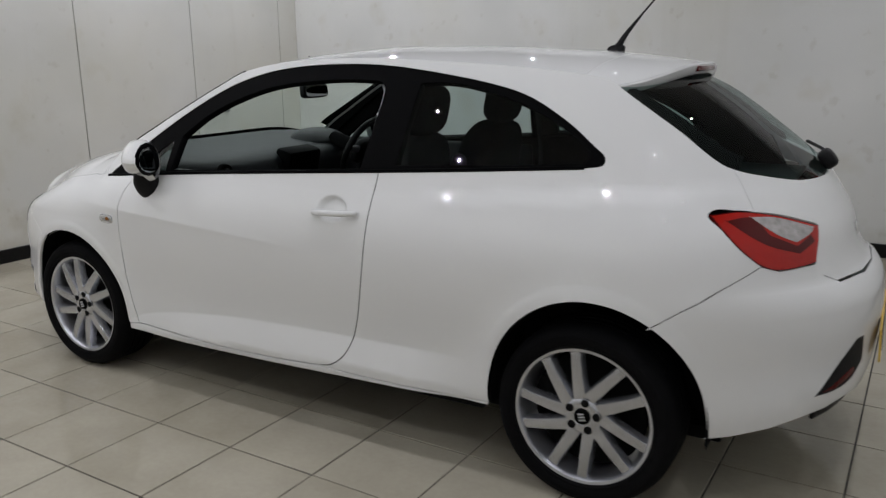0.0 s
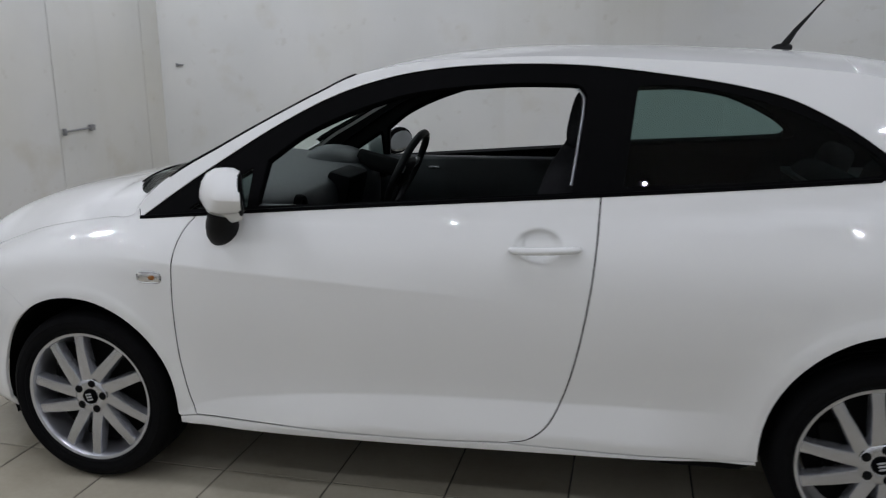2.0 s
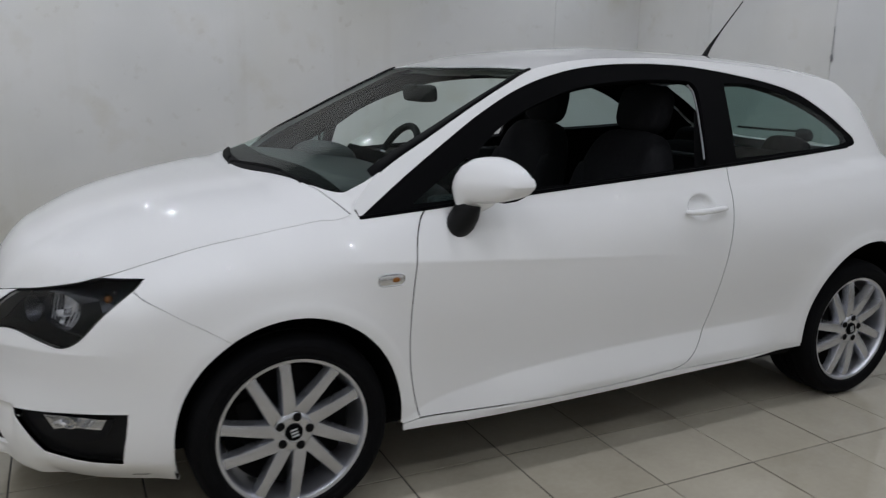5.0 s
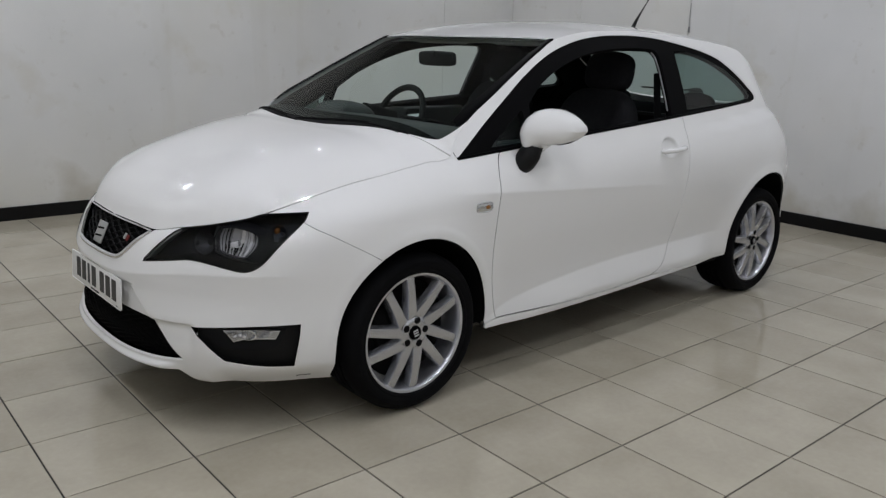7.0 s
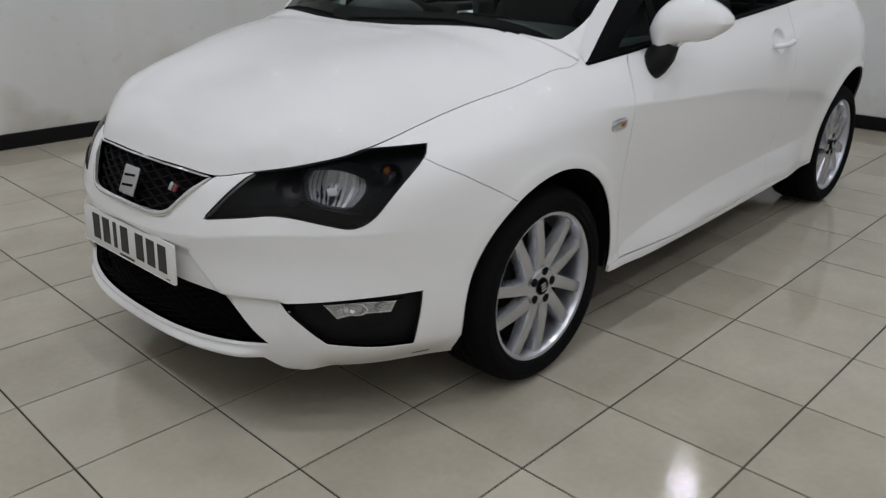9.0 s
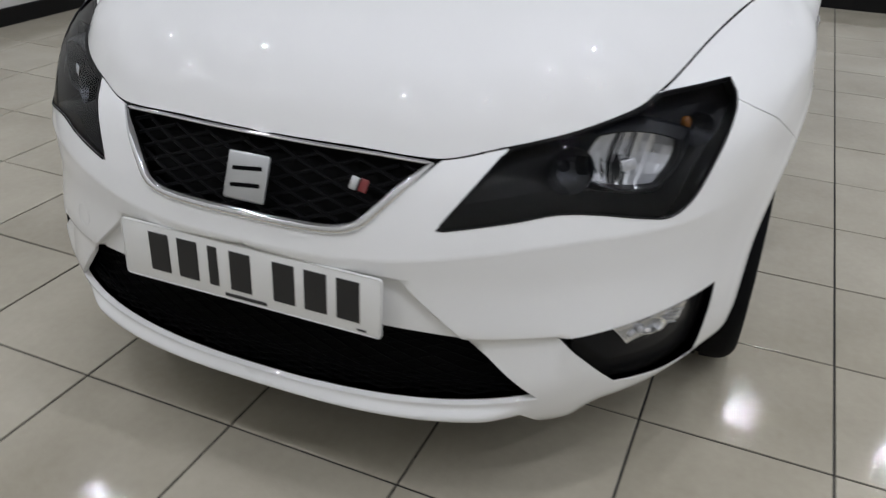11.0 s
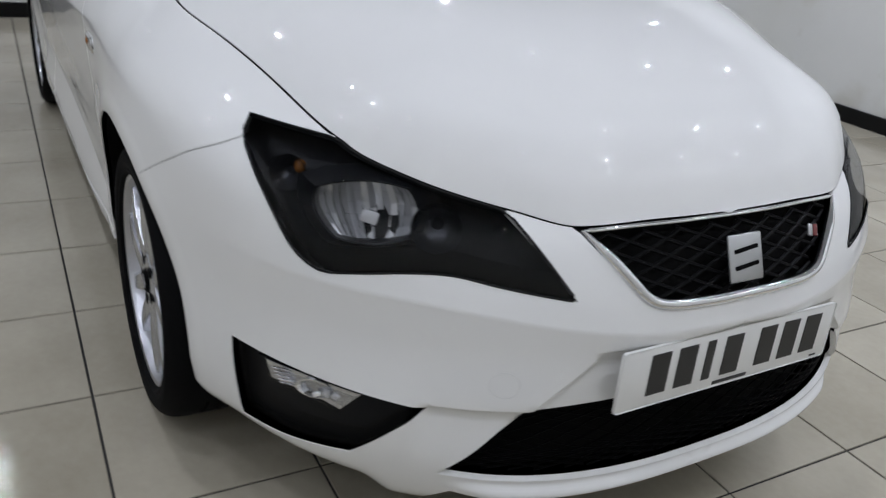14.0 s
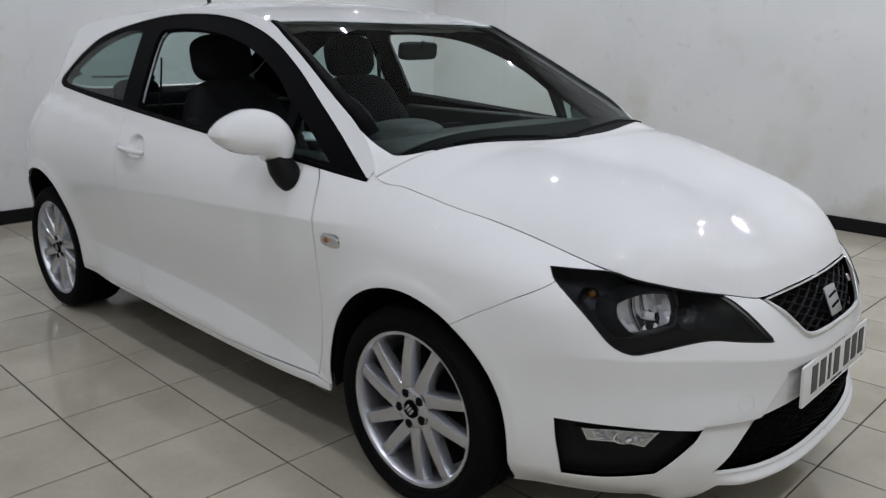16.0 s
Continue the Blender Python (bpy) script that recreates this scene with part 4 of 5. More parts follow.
# ---- wheels ----
def build_wheel():
    w = part("wheel", revolve([(.2305, -.008), (.2305, .000), (.228, .0035), (.219, .0015), (.2165, -.003), (.2140, -.010), (.2085, -.034), (.203, -.09), (.192, -.15), (.196, -.185), (.205, -.2)], 72), M_ALLOY_IN, None)
    tyre = [(.224, -.004), (.2295, .004), (.234, .011), (.240, .0125), (.243, .0110), (.247, .0135), (.262, .0155), (.266, .0140), (.270, .0150), (.281, .0085), (.290, -.001), (.2955, -.012), (.2985, -.025),
            (.300, -.045), (.300, -.060), (.293, -.061), (.293, -.069), (.300, -.070), (.3005, -.095), (.293, -.096), (.293, -.105), (.3005, -.106), (.300, -.13), (.293, -.131), (.293, -.139), (.300, -.14),
            (.299, -.17), (.290, -.20), (.265, -.218), (.225, -.205), (.205, -.2)]
    part("tyre", revolve(tyre, 96), M_RUBBER, w, "black low-profile tyre")
    part("brake_disc", revolve([(.03, -.075), (.135, -.075), (.137, -.077), (.137, -.097), (.135, -.099), (.03, -.099)], 48), M_STEEL, w)
    part("brake_caliper", rbox(.07, .07, .15, .015, m=pose(.115, -.085, .03, 0, 12, 0)), M_SHELL, w)
    # black sheet added before the brake disc, in place of shade behind the spokes
    part("spoke_gap_shade", revolve([(.002, -.072), (.186, -.072), (.192, -.080)], 32), M_SHELL, w)
    part("hub", revolve([(.001, -.006), (.026, -.006), (.030, -.004), (.050, -.005), (.060, -.009), (.066, -.018), (.064, -.06), (.03, -.07)], 40), M_ALLOY, w)
    cap = part("centre_cap", revolve([(.0005, .0015), (.022, .001), (.0255, -.001), (.027, -.006)], 32), M_BLACK_GLOSS, w)
    for k, dx in ((0, 0), (1, .003), (-1, -.003)):
        part("badge_bar", rbox(.022, .002, .0055, .0008, 1, m=pose(dx, .002, k * .0095, 0, 12, 0)), M_SILVER_TRIM, cap)
    for i in range(5):
        a = radians(30 + 72 * i)
        # bolt and pocket are one black disc; the recess's shade is its colour
        part("dark_bolt_pocket", joined(revolve([(.0005, -.004), (.007, -.004), (.0078, -.0052), (.0135, -.0052)], 14)), M_SHELL, w,
             m=Matrix.Translation((.0475 * math.cos(a), .0020, .0475 * math.sin(a))))
    for i in range(10):
        bm = bmesh.new()
        secs = []
        # pairs of straight blades; one of each pair passes well beside the wheel's centre
        a0, off = (62 + 36 * i, .027) if i % 2 == 0 else (49 + 36 * i, .004)
        for k in range(11):
            t = k / 10
            r = .034 + .184 * t
            a = radians(a0)
            hw = .0225 - .0065 * t + .0035 * max(0, t - .85) / .15
            yt = -.011 + .006 * math.sin(t * math.pi) + .004 * t
            dp = .030 + .010 * (1 - t)
            er, et = Vector((math.cos(a), 0, math.sin(a))), Vector((-math.sin(a), 0, math.cos(a)))
            c = er * r - et * off
            pr = [(-hw - .004, yt - dp), (-hw - .0005, yt - .007), (-hw + .0020, yt - .0012), (-hw * .35, yt), (hw * .5, yt - .0008), (hw - .0020, yt - .0022), (hw + .0005, yt - .008), (hw + .004, yt - dp)]
            secs.append([bm.verts.new(c + et * u + Vector((0, v, 0))) for u, v in pr])
        for p, q in zip(secs, secs[1:]):
            n = len(p)
            for j in range(n):
                bm.faces.new((p[j], p[(j + 1) % n], q[(j + 1) % n], q[j]))
        bm.faces.new(secs[0])
        bm.faces.new(secs[-1])
        bmesh.ops.recalc_face_normals(bm, faces=bm.faces)
        part("spoke", bm, M_ALLOY, w, angle=30)
    return w


first = build_wheel()
places = [(0, .812, 0, 0), (-2.469, .812, 0, 2), (0, -.812, 180, 39.5), (-2.469, -.812, 180, 30)]
for k, (x, y, turn, spin) in enumerate(places):
    m = pose(x, y, .300, 0, 0, turn) @ pose(0, 0, 0, 0, spin, 0)
    wh = first if k == 0 else copy_thing(first, m)
    wh.parent = car
    wh.matrix_basis = m


# ---- lamps of the car ----
def reflector_outline(u, v, sd):
    """Four-sided mouth of the reflector, wider above than below, on a shallow dish."""
    return u * (.076 + .008 * v) * (1 - .20 * v * v) - .010 * v * sd, v * .047 * (1 - .22 * u * u) + .006 * u * sd


def reflector_patch(sd):
    """Upright facets of uneven tilt, and a plain bowl round the bulb."""
    bm, rng = bmesh.new(), random.Random(11)
    us, vs = np.linspace(-1, 1, 15), np.linspace(-1, 1, 6)
    for i in range(14):
        lean = rng.uniform(-.0045, .0045)
        for j in range(5):
            nod = rng.uniform(-.0015, .0015)
            quad = []
            for k, (u, v) in enumerate(((us[i], vs[j]), (us[i + 1], vs[j]), (us[i + 1], vs[j + 1]), (us[i], vs[j + 1]))):
                x, z = reflector_outline(u, v, sd)
                depth = -.026 * (1 - .55 * u * u - .38 * v * v) + lean * (1 if k in (1, 2) else -1) + nod * (1 if k > 1 else -1)
                quad.append(bm.verts.new((x, depth, z)))
            bm.faces.new(quad)
    return bm


def reflector_frame(sd):
    """A dark lip that runs round the mouth and falls back into the housing."""
    bm, rings = bmesh.new(), []
    edge = [(u, -1) for u in np.linspace(-1, 1, 9)] + [(1, v) for v in np.linspace(-.8, .8, 7)] + [(u, 1) for u in np.linspace(1, -1, 9)] + [(-1, v) for v in np.linspace(.8, -.8, 7)]
    for k, d in ((.97, -.022), (1.0, .010), (1.05, .012), (1.22, -.010), (1.45, -.034)):
        rings.append([bm.verts.new((x * k, d - (.012 * (1 - u * u - v * v) if d < 0 else 0), z * k)) for u, v in edge for x, z in (reflector_outline(u, v, sd),)])
    for p, q in zip(rings, rings[1:]):
        for i in range(len(p)):
            bm.faces.new((p[i], p[(i + 1) % len(p)], q[(i + 1) % len(p)], q[i]))
    return bm


for sd in BOTH:
    lamp = panel("headlamp", M_LENS, car, body, HEADLAMP, sides=(sd,), lift=-.002, flange=0, gap=.0015, step=.022, label="clear headlamp lens over a black housing")
    panel("lamp_housing", M_LAMP_BLACK, lamp, body, HEADLAMP, sides=(sd,), push=(-.070, -.035, 0), gap=.004, step=.03)
    rim = [body(*p) * (1, sd, 1) for p in HEADLAMP]
    part("lamp_seal", sweep(rim[::2], .0018, 6, closed=True), M_BLACK, lamp)
    def lamp_at(x, z, depth, tilt=10):
        s = s_at_x(x, z)
        n = -surface_normal(body, np.array(s), np.array(z))
        q = body(s, z) - depth * n
        return Matrix.Translation((q[0], q[1] * sd, q[2])) @ pose(0, 0, 0, 0, 0, -58 if sd > 0 else -122) @ pose(0, 0, 0, tilt, 0, 0)
    # facetted main reflector under its hood, a dark second bowl, the indicator at the outer tip
    part("reflector", reflector_patch(sd), M_REFLECTOR, lamp, "faceted chrome reflector with upright ribs", m=lamp_at(.600, .702, .040), smooth=False)
    part("reflector_frame", reflector_frame(sd), M_LAMP_BLACK, lamp, "black hood round the reflector", m=lamp_at(.600, .702, .040))
    part("dipped_bulb", pillow(.016, .034, .016, .8, 14, 10), M_CLEAR_LAMP, lamp, m=lamp_at(.600, .706, .050))
    part("bulb_shield", joined(rbox(.026, .004, .020, .003, 2, m=pose(.004 * sd, .010, -.006, 0, 12 * sd, 0)), rbox(.010, .026, .006, .002, 1, m=pose(.002 * sd, -.006, -.014))), M_REFLECTOR, lamp, m=lamp_at(.600, .702, .040))
    part("main_beam_reflector", revolve([(.010, -.034), (.026, -.028), (.034, -.014), (.040, .000)], 20), M_LAMP_DIM, lamp, m=lamp_at(.672, .688, .026))
    part("main_beam_bulb", pillow(.010, .018, .010, .8, 12, 8), M_LAMP_DIM, lamp, m=lamp_at(.665, .705, .036))
    part("indicator_reflector", revolve([(.006, -.022), (.020, -.014), (.030, .004)], 12), M_LAMP_DIM, lamp, m=lamp_at(.486, .728, .030))
    part("indicator_bulb", pillow(.018, .018, .022, .9, 12, 8), M_AMBER, lamp, "amber indicator bulb", m=lamp_at(.484, .744, .036))

    fog = panel("fog_lamp_surround", M_BLACK, car, body, FOG, sides=(sd,), lift=-.028, flange=-.0265, gap=.0005, step=.025, label="black fog lamp recess in the bumper")
    FL = curve(flank((.668, .397, 1), (.59, .399), (.505, .392, 1), (.521, .358, 1), (.60, .361), (.642, .352, 1)), True)
    panel("fog_lamp_panel", M_LAMP_BLACK, fog, body, curve(flank((.728, .404, 1), (.60, .402), (.487, .392, 1), (.505, .35), (.525, .328, 1), (.579, .318), (.678, .332, 1)), True), sides=(sd,), lift=-.020, flange=.008, step=.025)
    def fog_at(x, z, depth):
        s = s_at_x(x, z)
        q = body(s, z) + depth * surface_normal(body, np.array(s), np.array(z))
        return Matrix.Translation((q[0], q[1] * sd, q[2])) @ pose(0, 0, 0, 0, 0, -50 if sd > 0 else -130)
    panel("fog_backing", M_CLEAR_LAMP, fog, body, FL, sides=(sd,), lift=-.0185, flange=.004, step=.02)
    panel("fog_lens", M_LENS, fog, body, FL, sides=(sd,), lift=-.009, flange=0, step=.03)
    for k in range(5):
        part("lens_rib", rbox(.034, .004, .0024, .001, 1), M_CLEAR_LAMP, fog, m=fog_at(.545 + .004 * k, .391 - .0055 * k, .014))
    part("fog_reflector", revolve([(.006, -.010), (.012, -.006), (.019, .004), (.021, .004)], 14), M_CHROME, fog, m=fog_at(.602, .381, .016) @ Matrix.Diagonal((1.5, 1, .85, 1)), angle=10)
    part("fog_bulb", joined(pillow(.016, .012, .020, .7, 12, 8), rbox(.018, .008, .010, .002, 1, m=pose(.020, 0, -.006, 0, 30, 0)), rbox(.016, .008, .012, .002, 1, m=pose(-.018, 0, -.004, 0, -25, 0))), M_REFLECTOR, fog, m=fog_at(.622, .380, .014) @ Matrix.Diagonal((.8, .8, .75, 1)))

    tl = panel("tail_lamp", M_RED_DARK, car, body, TAIL_LAMP, sides=(sd,), lift=.002, flange=.03, gap=.002, step=.02, label="red tail lamp with a clear wedge")
    panel("tail_lamp_lens", M_RED, tl, body, grow(TAIL_LAMP, -.005), sides=(sd,), lift=.0036, flange=.003, gap=0, step=.02)
    panel("tail_lamp_chevron", M_RED_DARK, tl, body, curve(flank((-2.83, .945, 1), (-2.90, .948)) + tail_pts((.60, .90, 1), (.53, .862, 1), (.46, .886, 1), (.452, .862, 1), (.53, .835, 1), (.63, .875)), True), sides=(sd,), lift=.0045, flange=.004, step=.02)
    panel("reversing_lens", M_WEDGE, tl, body, curve(flank((-2.885, .952, 1), (-2.95, .944)) + tail_pts((.43, .903, 1), (.45, .888), (.53, .868, 1), (.58, .895)), True), sides=(sd,), lift=.005, flange=.004, step=.02)

    rp = part("side_repeater", pillow(.076, .016, .031, .35, 24, 12), M_CLEAR_LAMP, car, "clear side repeater with an amber bulb", m=Matrix.Translation((-.291, .846 * sd, .745)))
    part("repeater_bezel", sweep([(.041 * math.copysign(abs(math.cos(a)) ** .6, math.cos(a)), .001 * sd, .018 * math.copysign(abs(math.sin(a)) ** .6, math.sin(a))) for a in np.linspace(0, 2 * math.pi, 32, endpoint=False)], .0035, 6, closed=True), M_CHROME, rp)
    part("repeater_bulb", pillow(.026, .014, .017, .8, 12, 8), M_AMBER, rp, m=Matrix.Translation((-.012, .004 * sd, 0)))

    # door handle
    bar = [(-1.436, .832, .876), (-1.448, .845, .8765), (-1.48, .853, .878), (-1.53, .856, .8805), (-1.58, .853, .883), (-1.615, .845, .8845), (-1.628, .832, .885)]
    part("door_handle", sweep([(x, y * sd, z) for x, y, z in bar], [.009, .0115, .0125, .0125, .0125, .0115, .009], 12, flat=.9), M_PAINT, car)

    # door mirror
    def mirror_shell():
        """A lofted shell: domed above a sharp fold line, tucked in below it, with a lobe over the foot."""
        bm, rings = bmesh.new(), []
        for k in range(33):
            u = .004 + .992 * k / 32                    # 0 at the door, 1 at the tip
            o = 2 * u - 1
            zt = .090 * math.sin(math.pi * u ** .80) ** .56 + .001
            zb = -.001 - .047 * (1 - u ** 9) * min(1, u / .05) ** .5 - .036 * math.exp(-((u - .22) / .14) ** 2)
            xf = .098 * math.sin(math.pi * (.06 + .88 * u)) ** .6 * (1 - .22 * u)
            pr = [(-.048, zt * .90), (-.030, zt * .985), (-.005, zt), (xf * .35, zt * .965), (xf * .66, zt * .80), (xf * .86, zt * .54), (xf * .97, zt * .25), (xf, .0),
                  (xf * .955, zb * .20), (xf * .86, zb * .55), (xf * .68, zb * .86), (xf * .40, zb), (0, zb * .98), (-.030, zb * .90), (-.048, zb * .80)]
            rings.append([bm.verts.new((x - .045 * o, (-.097 + .194 * u) * sd, z + .010 * o)) for x, z in pr])
        for p, q in zip(rings, rings[1:]):
            for j in range(len(p) - 1):
                bm.faces.new((p[j], p[j + 1], q[j + 1], q[j]))
        bm.faces.new(rings[0])
        bm.faces.new(rings[-1])
        bmesh.ops.recalc_face_normals(bm, faces=bm.faces)
        return bm
    mc = part("door_mirror", mirror_shell(), M_PAINT, car, "white door mirror on a black foot", m=pose(-.597, .889 * sd, 1.012), angle=26)
    part("mirror_foot", sweep([(.070, -.115 * sd, -.150), (.064, -.100 * sd, -.140), (.058, -.080 * sd, -.115), (.052, -.062 * sd, -.085), (.045, -.050 * sd, -.050)], [.034, .048, .053, .051, .042], 18, flat=.85), M_BLACK, mc)
    slab = lambda v: Vector((v.x - .045 * v.y * sd / .10, v.y, (v.z if v.z > 0 else v.z * .80) * (1 - (.48 if v.y * sd > 0 else .28) * min(1, abs(v.y) / .1025) ** 1.7) + .010 * v.y * sd / .10))
    part("mirror_bezel", pillow(.020, .186, .148, .74, 36, 10, warp=slab), M_BLACK_GLOSS, mc, m=pose(-.046, 0, .006))
    part("mirror_glass", pillow(.004, .156, .114, .72, 32, 8, warp=slab), M_MIRROR, mc, m=pose(-.0565, 0, .006))


# ---- nose: grille, intake, badge, plate ----
def nose_point(y, z, lift=0.0):
    s = s_at_y(abs(y), z) if abs(y) > 1e-6 else S_NOSE
    p = body(s, z)
    n = -surface_normal(body, np.array(min(s, S_NOSE - .004)), np.array(z))
    p = p + lift * n
    return np.array((p[0], math.copysign(p[1], y) if y else 0.0, p[2]))


def lattice(name, outline, parent, lift, pitch_y, pitch_z, radius, mat, wave=0.0):
    """Crossing diagonal bars inside an outline of (y, z) points, mirrored."""
    half = np.array([(p[0], p[1]) for p in outline])
    loop = np.concatenate([half, (half * (-1, 1))[::-1]])
    y0, y1, z0, z1 = loop[:, 0].min(), loop[:, 0].max(), loop[:, 1].min(), loop[:, 1].max()
    k = pitch_z / pitch_y
    for sg in (1, -1):
        c = z0 - k * (y1 - y0)
        while c < z1 + k * (y1 - y0):
            run = []
            for y in np.linspace(y0, y1, 90):
                z = c + sg * k * (y - (y0 if sg > 0 else y1)) + wave * math.sin(y * 60)
                if inside(np.array([(y, z)]), loop)[0]:
                    run.append((y, z))
                elif len(run) > 2:
                    break
                else:
                    run = []
            if len(run) > 2:
                pts = [nose_point(y, z, lift) for y, z in (run[::3] if len(run) > 8 else run)]
                part("grille_bar", sweep(pts, radius, 6), mat, parent)
            c += pitch_z * 2
    return loop


go = [(p[0], p[1]) for p in GRILLE]
grille = panel("grille", M_SHELL, car, body, grille_in, sides=BOTH, centre=("u", S_NOSE), push=(-.042, 0, -.002), gap=-.003, label="black honeycomb grille with a chrome surround")
lattice("grille", go, grille, -.016, .036, .0125, .0036, M_MESH)
ring = [nose_point(*p) for p in curve(GRILLE, step=.012)]
ring = ring[:-1] + [p * (1, -1, 1) for p in ring[::-1]][:-1]
ring_r = [.0036 + .0055 * float(sstep(.688 - p[2], 0, .045)) for p in ring]
part("grille_surround", sweep([tuple(p) for p in ring], ring_r, 10, closed=True), M_CHROME, grille, "chrome grille surround")
io = [(p[0], p[1]) for p in INTAKE]
intake_ob = panel("lower_intake", M_SHELL, car, body, intake, sides=BOTH, centre=("u", S_NOSE), push=(-.055, 0, 0), gap=-.002, label="black lower air intake with a mesh")
lattice("intake", io, intake_ob, -.022, .030, .0085, .0020, M_BLACK_GLOSS)

badge = part("badge", rbox(.006, .080, .080, .004, 2), M_BADGE, car, "plain silver square badge with two dark slots", m=pose(*nose_point(0, .632, .004), 0, -24, 0))
for k in (-1, 1):
    part("badge_slot", rbox(.004, .056, .007, .001, 1, m=pose(.003, 0, .014 * k, 6, 0, 0)), M_BLACK_GLOSS, badge)
p = nose_point(.195, .650, .002)
trim_badge = part("trim_badge", rbox(.005, .013, .022, .002, 2, m=pose(0, -.008, 0, -14, 0, 0)), M_BADGE, car, "small silver and red badge plate", m=pose(*p, 0, -28, 10))
part("badge_field", rbox(.005, .014, .022, .002, 2, m=pose(0, .008, -.003, -14, 0, 0)), M_BADGE_RED, trim_badge)

plate = part("number_plate", rbox(.006, .520, .111, .006, 2), M_PLATE_W, car, "white front number plate with blank dark bars", m=pose(.8585, 0, .4625, 0, -3, 0))
for i, y in enumerate((-.178, -.117, -.064, -.008, .078, .139, .200)):
    part("plate_bar", rbox(.002, .020 if i == 2 else .043, .076, .001, 1, m=Matrix.Translation((.0035, y, .004))), M_INK, plate)
part("plate_small_bar", rbox(.002, .085, .007, .001, 1, m=Matrix.Translation((.0035, .0, -.046))), M_INK, plate)
part("plate_screw_bar", rbox(.002, .018, .004, .001, 1, m=Matrix.Translation((.0035, .225, -.047))), M_INK, plate)
rear_plate = part("rear_number_plate", rbox(.006, .520, .111, .006, 2), M_PLATE_Y, car, "yellow rear number plate with blank dark bars", m=pose(-3.262, 0, .50, 0, 3, 0))
for y in (-.2, -.139, -.078, .008, .064, .117, .178):
    part("plate_bar", rbox(.002, .043, .076, .001, 1, m=Matrix.Translation((-.0035, y, .004))), M_INK, rear_plate)
for sd in BOTH:
    tow = [nose_point(.425 + .022 * math.cos(a), .455 + .021 * math.sin(a), .0002) * (1, sd, 1) for a in np.linspace(0, 2 * math.pi, 30, endpoint=False)]
    if sd < 0:
        part("towing_eye_cover", sweep(tow, .0005, 5, closed=True), M_TOW, car, "faint round towing eye cover")
    part("chin_scuff", sweep([body(s_at_x(x, z), z) * (1, sd, 1) for x, z in ((.405, .214), (.42, .2125), (.435, .213), (.45, .211))], .0018, 5), M_BLACK, car) if sd > 0 else None
    br = panel("bumper_vent", M_BLACK, car, body, curve(tail_pts((.554, .407, 1), (.46, .494), (.381, .555, 1), (.335, .556, 1), (.323, .468, 1), (.396, .426), (.484, .409)), True), sides=(sd,), lift=.002, flange=.004, step=.02, label="black rear bumper insert with a red reflector")
    panel("bumper_reflector", M_RED_DARK, br, body, curve(tail_pts((.528, .416, 1), (.385, .466, 1), (.378, .448, 1), (.48, .416, 1)), True), sides=(sd,), lift=.005, flange=.004, step=.02)
panel("rear_diffuser", M_BLACK, car, body, cat(tail_pts((.53, .370), (.30, .380)), lin((S_TAIL, .380), (S_TAIL, .282), 4), tail_pts((.30, .282), (.49, .290))), sides=BOTH, centre=("u", S_TAIL), lift=-.016, flange=.01, step=.02)

# ---- glass borders, wipers, aerial ----
panel("screen_border", M_BLACK_GLOSS, car, top, cat(row(lambda y: scuttle_x(y) - .003, 0, y_sc - .01, 40), row(lambda y: scuttle_x(y) - .014 - .098 * np.cos(np.asarray(y) / .72 * 1.35), y_sc - .02, 0, 40)), sides=BOTH, centre=("v", 0), lift=-.006, flange=0, gap=0, step=.03)
panel("scuttle_panel", M_BLACK_GLOSS, car, top, cat(row(lambda y: scuttle_x(y) - .003, 0, .60, 40), row(lambda y: scuttle_x(y) - .008 - .026 * np.cos(np.asarray(y) / .60 * 1.45), .598, 0, 40)), sides=BOTH, centre=("v", 0), lift=.001, flange=0, gap=0, step=.03, label="black plastic scuttle panel")
panel("screen_border", M_BLACK_GLOSS, car, top, cat(row(screen_top_x, 0, y_st - .004, 30), row(lambda y: screen_top_x(y) + .016, y_st + .003, 0, 30)), sides=BOTH, centre=("v", 0), lift=-.006, flange=0, gap=0, step=.03)
for sd in BOTH:
    e1 = edge_xy(-.285, float(screen_top_x(y_st)) + .01, 50)
    # black glazing trim that stands a little proud along the pillar
    trim = bmesh.new()
    strips = []
    for k, (a, b) in enumerate(e1):
        w, h = .056 - .026 * k / 49, (.0045 - .0015 * k / 49) * float(sstep(k, 0, 5))
        strips.append([trim.verts.new((top(a, b - d) + np.array((0, 0, q))) * (1, sd, 1)) for d, q in ((w, .0002), (w * .55, .0015 + h * .35), (.010, .002 + h), (.002, h * .85), (.001, -.006))])
    for p, q in zip(strips, strips[1:]):
        for j in range(4):
            trim.faces.new((p[j], p[j + 1], q[j + 1], q[j]))
    bmesh.ops.recalc_face_normals(trim, faces=trim.faces)
    part("screen_trim", trim, M_BLACK_GLOSS, car, "black glazing strip beside the windscreen")
    e2 = edge_xy(-2.50, -2.84, 40)
    panel("rear_border", M_BLACK_GLOSS, car, rear_top, cat([(a, b - .003) for a, b in e2], [(a, b - .080) for a, b in e2[::-1]]), sides=(sd,), lift=-.009, flange=0, gap=0, step=.03)


def wiper(y0, x1, y1):
    pts = [(float(scuttle_x(y0)) + .005 - (float(scuttle_x(y0)) - x1) * t, y0 + (y1 - y0) * t) for t in np.linspace(0, 1, 12)]
    arm = sweep([tuple(top(min(a, float(scuttle_x(b)) + .01), b) + np.array((0, 0, .001))) for a, b in pts], .0035, 6)
    return joined(arm, sweep([tuple(top(min(a - .006, float(scuttle_x(b)) + .01), b) + np.array((0, 0, .003))) for a, b in pts[3:]], .003, 6))


